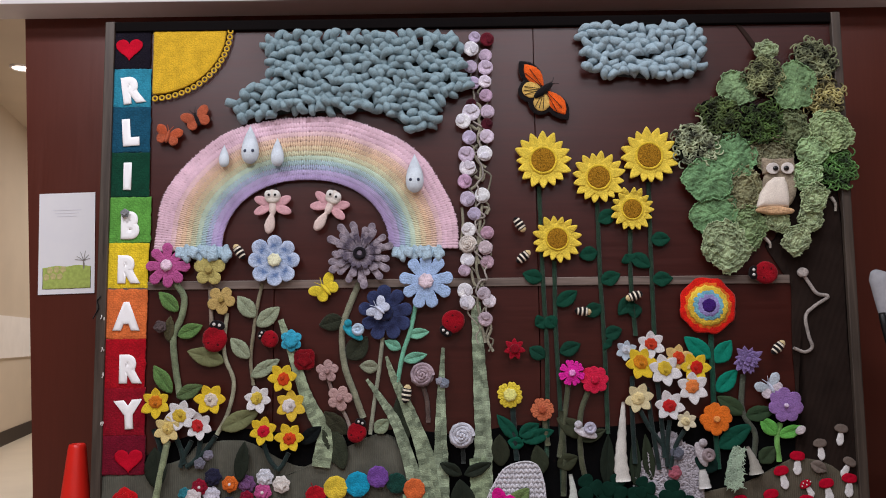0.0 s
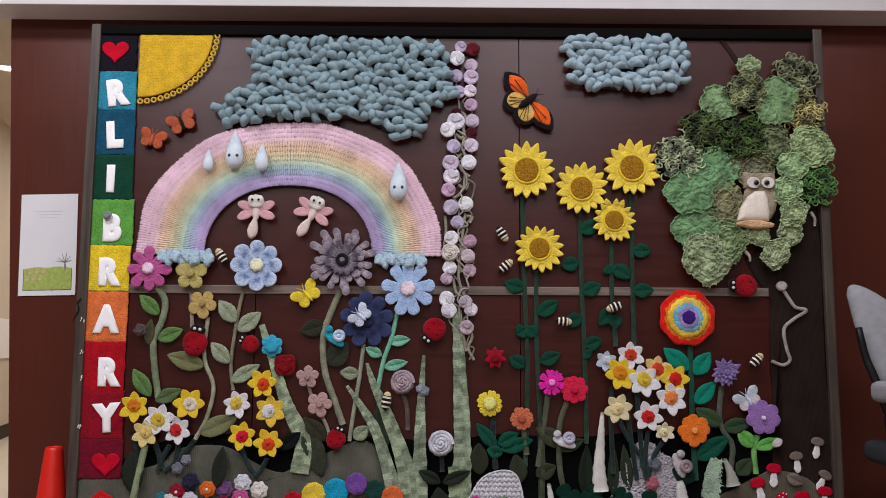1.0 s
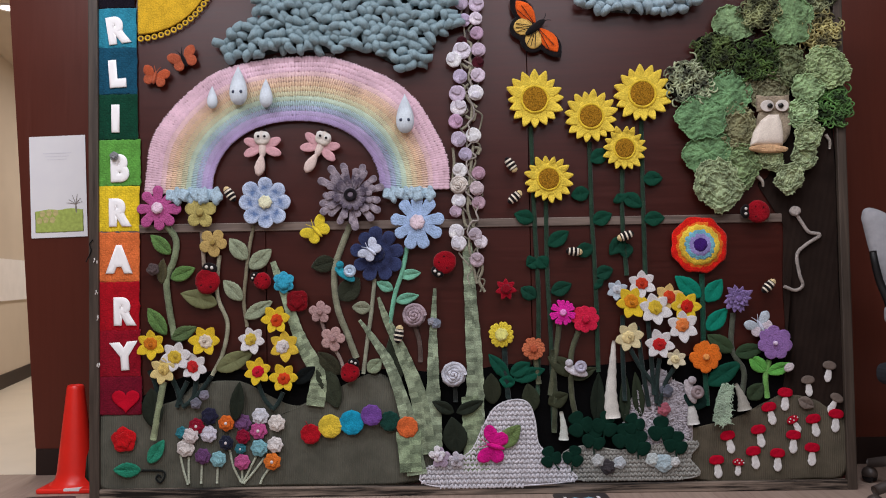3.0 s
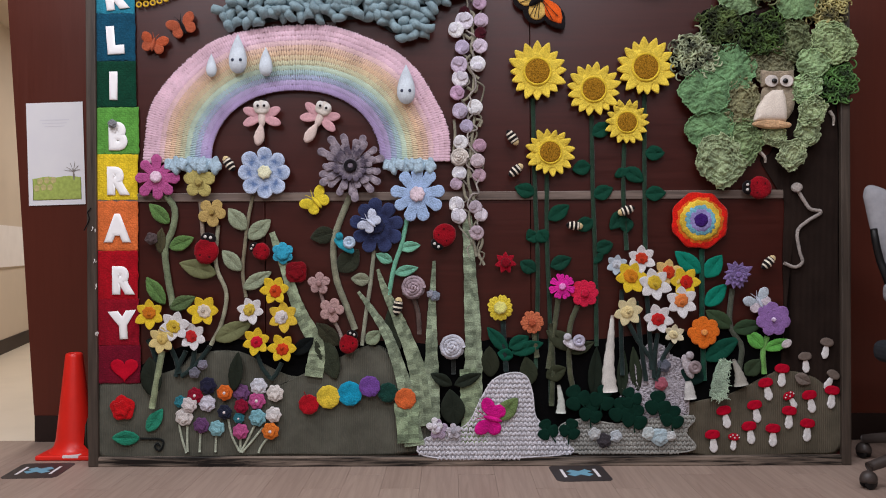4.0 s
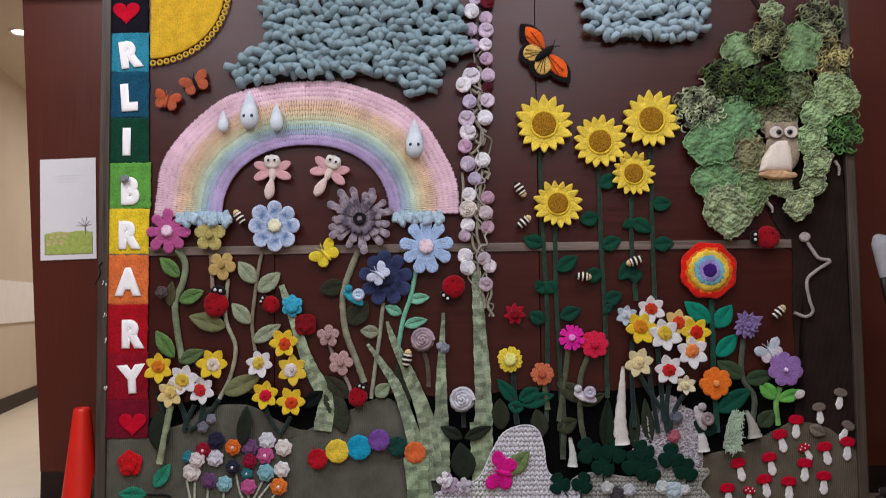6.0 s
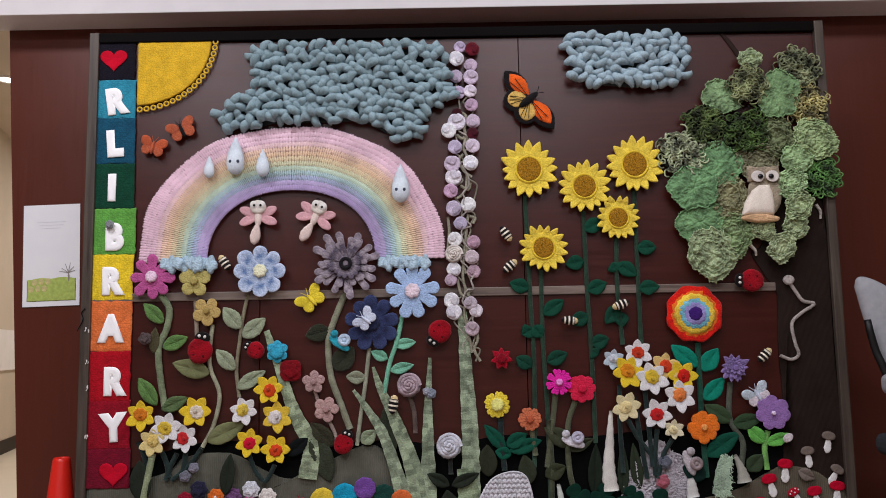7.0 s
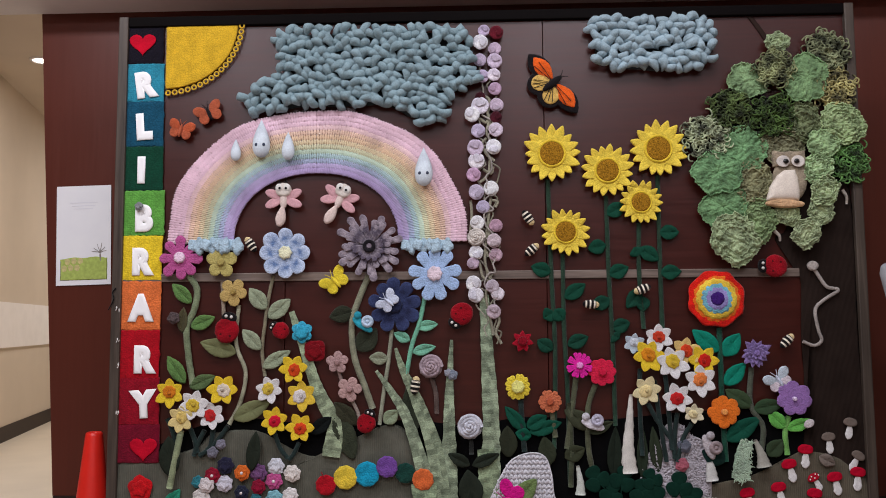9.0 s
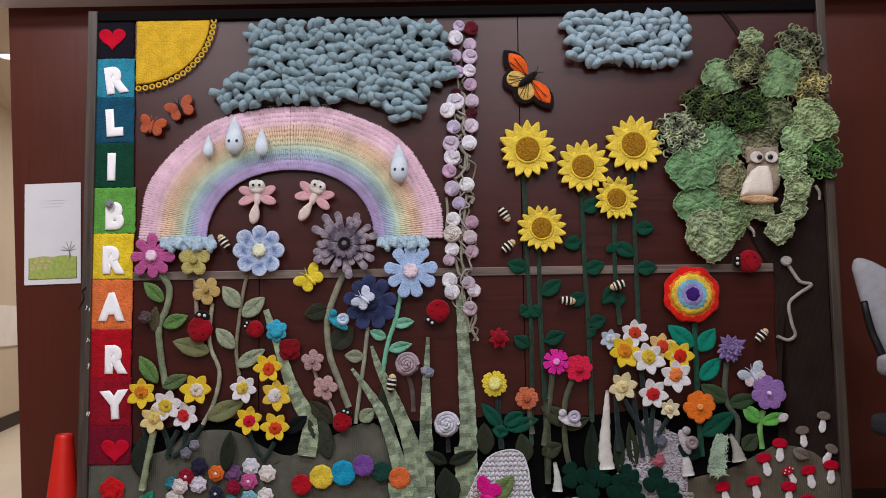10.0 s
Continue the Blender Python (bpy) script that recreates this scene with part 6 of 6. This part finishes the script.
for x in (-1, 1):
    put("fore_wing_edge", mesh_of("fore_wing_edge", *moved(puffed(leaf_line(0.1667, 0.0881, 10, 1.2), 0.008), 0, 0, 0.0048, x * 92), INK), monarch)
    put("fore_wing", mesh_of("fore_wing", *moved(puffed(leaf_line(0.1286, 0.0667, 10, 1.1), 0.010), x * 0.012, -0.004, 0.0095, x * 92), FLAME), monarch, label="orange wing panel")
    put("hind_wing_edge", mesh_of("hind_wing_edge", *moved(puffed(leaf_line(0.1119, 0.1071, 12, 1.1, 0.5), 0.008), 0, 0, 0, x * 143), INK), monarch)
    put("hind_wing", mesh_of("hind_wing", *moved(puffed(leaf_line(0.0857, 0.0738, 12, 1.1, 0.5), 0.010), x * 0.008, -0.004, -0.0048, x * 143), PALEY), monarch, label="pale yellow wing panel")
    for a in (85, 99, 132, 144, 156):
        ln = 0.1095 if a < 100 else 0.0857
        b = radians(a * x)
        put("vein", mesh_of("vein", *tube([(0, -0.013, 0), (ln * 0.5 * math.sin(b), -0.016, ln * 0.5 * math.cos(b)), (ln * math.sin(b), -0.012, ln * math.cos(b))], 0.0016, n=5, steps=3), INK), monarch)
    put("feeler", mesh_of("feeler", *tube([(0, -0.012, 0.0333), (x * 0.0095, -0.012, 0.0571), (x * 0.0190, -0.01, 0.0667)], 0.0016, n=5), INK), monarch)
put("body", mesh_of("body", *moved(ball(0.0167, 0.014, 0.0524, 12, 8), 0, -0.012, -0.0048), INK), monarch)


def snail(q, s, foot, shell, turn, label):
    sh = [moved(puffed([(0.0571 * s * math.cos(a), 0.0214 * s * math.sin(a)) for a in [6.283 * i / 20 for i in range(20)]], 0.012), 0, 0, -0.0143 * s), moved(ball(0.0190 * s, 0.010, 0.0190 * s, 12, 7), -0.0429 * s, -0.006, 0.0095 * s),
          moved(ring(0.0190 * s, 0.0107 * s, 18, 8), 0.0119 * s, -0.010, 0.0119 * s), moved(ball(0.0119 * s, 0.012, 0.0119 * s, 10, 6), 0.0119 * s, -0.008, 0.0119 * s)]
    return creature("yarn_snail", q, sh, [yarn(*foot), yarn(*foot), yarn(*shell), yarn(*shell)], label, "snail", "yarn snails", 0.03, turn)


snail((-0.376, 0.941), 0.9, (44, 150, 170), (176, 196, 216), 35, "teal crocheted snail with pale shell")
snail((0.583, 0.522), 0.9, (206, 204, 212), (178, 176, 194), 20, "white crocheted snail on a leaf")
snail((1.064, 0.423), 0.95, (178, 172, 176), (142, 128, 130), 70, "grey crocheted snail climbing the rock")
flower((-0.643, 0.900), 0.0480, 6, (60, 166, 196), (52, 156, 186), "turquoise rolled crochet bud on a grass tip", width=0.0700, tip=0.55, centre=0.62)
flower((0.005, 0.159), 0.0429, 5, (176, 160, 182), (206, 200, 214), "lavender and white crocheted flower", width=0.0429, tip=0.6, centre=0.3, depth=0.03)
flower((-0.007, 0.176), 0.0357, 4, (226, 224, 228), (216, 212, 220), "white crocheted flower at the stone's edge", width=0.0452, tip=0.55, centre=0.3, depth=0.036)
flower((0.071, 0.151), 0.0333, 5, (196, 192, 202), (150, 148, 156), "pale grey crocheted flower on the stone", width=0.0357, tip=0.6, centre=0.3, depth=0.032)
for q, r, rgb in (((0.662, 0.136), 11, (192, 196, 196)), ((0.751, 0.126), 11, (190, 198, 204)), ((0.703, 0.109), 13, (66, 62, 66)), ((0.888, 0.137), 12, (196, 206, 206)), ((0.934, 0.122), 16, (176, 196, 204)), ((0.981, 0.127), 9, (206, 210, 210))):
    pompom(q, S(r), rgb, "small fuzzy water lily tuft on the pond", None, 0.024, 5, "pond tufts")
for q, r, rgb in (((-1.017, 0.398), 10, (112, 112, 124)), ((-0.983, 0.432), 9, (126, 124, 138)), ((-0.003, 0.717), 9, (126, 134, 148)), ((-0.022, 0.726), 7, (150, 152, 164)), ((-1.196, 0.964), 11, (84, 72, 72)), ((-1.359, 1.449), 8, (132, 134, 138))):
    pompom(q, S(r), rgb, "tiny grey blue crocheted blossom", None, 0.024, 5, "tiny blossoms")
leaf((-1.164, 0.902), (-1.157, 1.011), 0.0476, (74, 70, 48), "olive brown closed bud by the stem", 0.012)


# raindrops on the rainbow, and little cloud tufts at its feet
def raindrop(q, s, eyes=True):
    prof = [(0.0548 * s * math.sin(a) * ((1 - math.cos(a)) / 2) ** 0.6, 0.0881 * s * math.cos(a)) for a in [math.pi * i / 14 for i in range(15)]]
    vs, fs = lathe(prof, 16)
    sh, mats = [([(x, y * 0.7, z) for x, y, z in vs], fs)], [felt(208, 218, 228)]
    if eyes:
        for x in (-1, 1):
            sh.append(moved(ball(0.0076 * s, 0.003, 0.0076 * s, 8, 6), x * 0.0167 * s, -0.0250 * s, -0.0333 * s))
            mats.append(felt(66, 72, 88))
    return creature("yarn_raindrop", q, sh, mats, "pale blue padded crochet raindrop on the rainbow", "raindrop", "raindrops", 0.045)


raindrop((-0.822, 1.736), 0.95)
raindrop((-0.705, 1.702), 0.70, False)
raindrop((-0.933, 1.688), 0.55, False)
raindrop((-0.119, 1.603), 0.95)
for q0, q1 in (((-1.124, 1.277), (-0.914, 1.275)), ((-0.206, 1.269), (-0.012, 1.267))):
    t = thing("cloud_tuft", (q0[0] + q1[0]) / 2, (q0[1] + q1[1]) / 2, "small pale blue cloud tuft at the rainbow's foot", "cloud", "cloud tufts", 0.022)
    w = q1[0] - q0[0]
    for k in range(8):
        put("puff", mesh_of("puff", *puffed(oval(w * 0.12, w * (0.13 + 0.05 * (k % 2)), 20, 0.12, 4, k), 0.016 + 0.004 * (k % 3), None, 0.0, 2.0), yarn(166, 190, 204, stitch=4.0)), t, (w * (k / 7 - 0.5) * 0.92, -0.004 * (k % 3), -0.006 * (k % 2)))

# owl: one plain padded shape
owl = [moved(puffed([(0.072 * math.cos(a), 0.098 * math.sin(a)) for a in [6.283 * i / 28 for i in range(28)]], 0.022), 0.018, 0, 0.006),
       moved(puffed([(-0.066, -0.036), (0.066, -0.036), (0.070, 0.0), (0.068, 0.034), (0.040, 0.028), (0.0, 0.030), (-0.040, 0.028), (-0.068, 0.034), (-0.070, 0.0)], 0.030), 0.015, 0, 0.094),
       moved(puffed([(-0.085, -0.085), (0.050, -0.087), (0.054, -0.050), (0.048, 0.010), (0.036, 0.046), (-0.008, 0.046), (-0.040, 0.022), (-0.070, -0.030)], 0.034, None, 0.0, 0.4), 0.0, 0, 0.0),
       moved(puffed([(0.083 * math.cos(a), 0.018 * math.sin(a)) for a in [6.283 * i / 20 for i in range(20)]], 0.022), -0.011, -0.014, -0.100, 2)]
omats = [yarn(150, 138, 118), yarn(156, 142, 122), felt(232, 216, 202), yarn(206, 168, 128)]
for x in (-1, 1):
    owl.append(moved(puffed(oval(0.0285, 0.0250, 18), 0.004), x * 0.0310 + 0.0160, -0.031, 0.0790))
    omats.append(felt(222, 214, 206))
    owl.append(moved(ball(0.0119, 0.004, 0.0107, 10, 6), x * 0.0225 + 0.0170, -0.037, 0.0780))
    omats.append(plain("black_bead", 16, 14, 14, 0.3, 0.5))
creature("stuffed_owl", (1.409, 1.523), owl, omats, "stuffed crocheted owl with cream belly in the tree", "toy", depth=0.03)

# loose white threads on the frame, a black cord by the notice
for q in ((-1.446, 1.007), (-1.439, 0.871), (-1.432, 0.761), (-1.426, 0.564)):
    t = new("loose_thread", mesh_of("loose_thread", *tube([(0, 0, 0.008), (0.003, -0.004, 0.002), (-0.002, -0.003, -0.008)], 0.0028, 0.002, n=6), yarn(206, 204, 200)))
    t.matrix_basis = pose(q[0] - 0.001, -0.022, q[1])
    tagged(t, "short white loose thread on the frame", "thread", "loose threads")
cord = [(-1.452, 1.095), (-1.466, 1.076), (-1.460, 1.047), (-1.482, 1.000)]
stem(cord, 0.003, (18, 16, 16), "thin black cord hanging at the frame", "black_cord", "cord", 0.024)


# ---- stems and leaves belong to the flower they carry ----
tops = [ob for ob in scene.objects if ob.parent is None and (ob.get("category") == "flower" or ob.name.startswith(("grass_blade", "yarn_snake")))]
flowers = [ob for ob in tops if ob.get("category") == "flower"]


def into(ob, owner):
    ob.matrix_basis = owner.matrix_basis.inverted() @ ob.matrix_basis
    ob.parent = owner
    for key in ("category", "group"):
        if key in ob:
            del ob[key]


carried = []
for ob in [o for o in scene.objects if o.name.startswith("flower_stem")]:
    verts = [ob.matrix_basis @ v.co for v in ob.data.vertices]
    head = max(verts, key=lambda v: v.z)
    owner = min(flowers, key=lambda f: (f.matrix_basis.translation - head).length)
    carried.append((verts[::7], owner))
    into(ob, owner)
    ob.name = "stem"
for ob in [o for o in scene.objects if o.parent is None and o.name.startswith("leaf")]:
    foot = ob.matrix_basis.translation
    near, owner = min(((min((v - foot).length for v in vs), f) for vs, f in carried), key=lambda p: p[0])
    if near < 0.05:
        into(ob, owner)
        ob.name = "leaf"


# ---- floor planks ----
def plank_mesh(half):
    bm = box(-0.0742, 0.0742, -half, half, -0.012, 0.0, 0.0005, 1)
    me = bpy.data.meshes.new("plank")
    bm.to_mesh(me)
    bm.free()
    me.materials.append(PLANK)
    return me


LONG = plank_mesh(0.605)
SHORTS = [plank_mesh(0.2), plank_mesh(0.403), plank_mesh(0.305)]
ends = []
for i in range(31):
    x, y = -2.37 + 0.149 * i, 0.466
    k = (0, 1, 2, 1, 0, 2)[i % 6]
    half = (0.2, 0.403, 0.305)[k]
    put("plank", SHORTS[k], floor, (x, y - half, 0))
    y -= 2 * half + 0.003
    while y > -2.55:
        put("plank", LONG, floor, (x, y - 0.605, 0))
        y -= 1.213
    ends.append(y)

# the rest of the floor, out of the camera's sight
vs, fs = [], []
for i in range(101):
    x = -8.925 + 0.149 * i
    if 44 <= i < 75:
        y, run = ends[i - 44], 1.21
    else:
        y, run = 0.466, (0.4, 0.806, 0.61)[i % 3]
    while y > -8.0:
        o = len(vs)
        vs += [(x + a * 0.0742, y - (0.0 if b else run), c) for c in (-0.012, 0.0) for a, b in ((-1, 0), (1, 0), (1, 1), (-1, 1))]
        fs += [tuple(o + j for j in q) for q in ((4, 5, 6, 7), (0, 1, 5, 4), (1, 2, 6, 5), (2, 3, 7, 6), (3, 0, 4, 7))]
        y -= run + 0.003
        run = 1.21
tagged(put("planking", mesh_of("planking", vs, fs, PLANK, smooth=False), floor), kind="stuff")
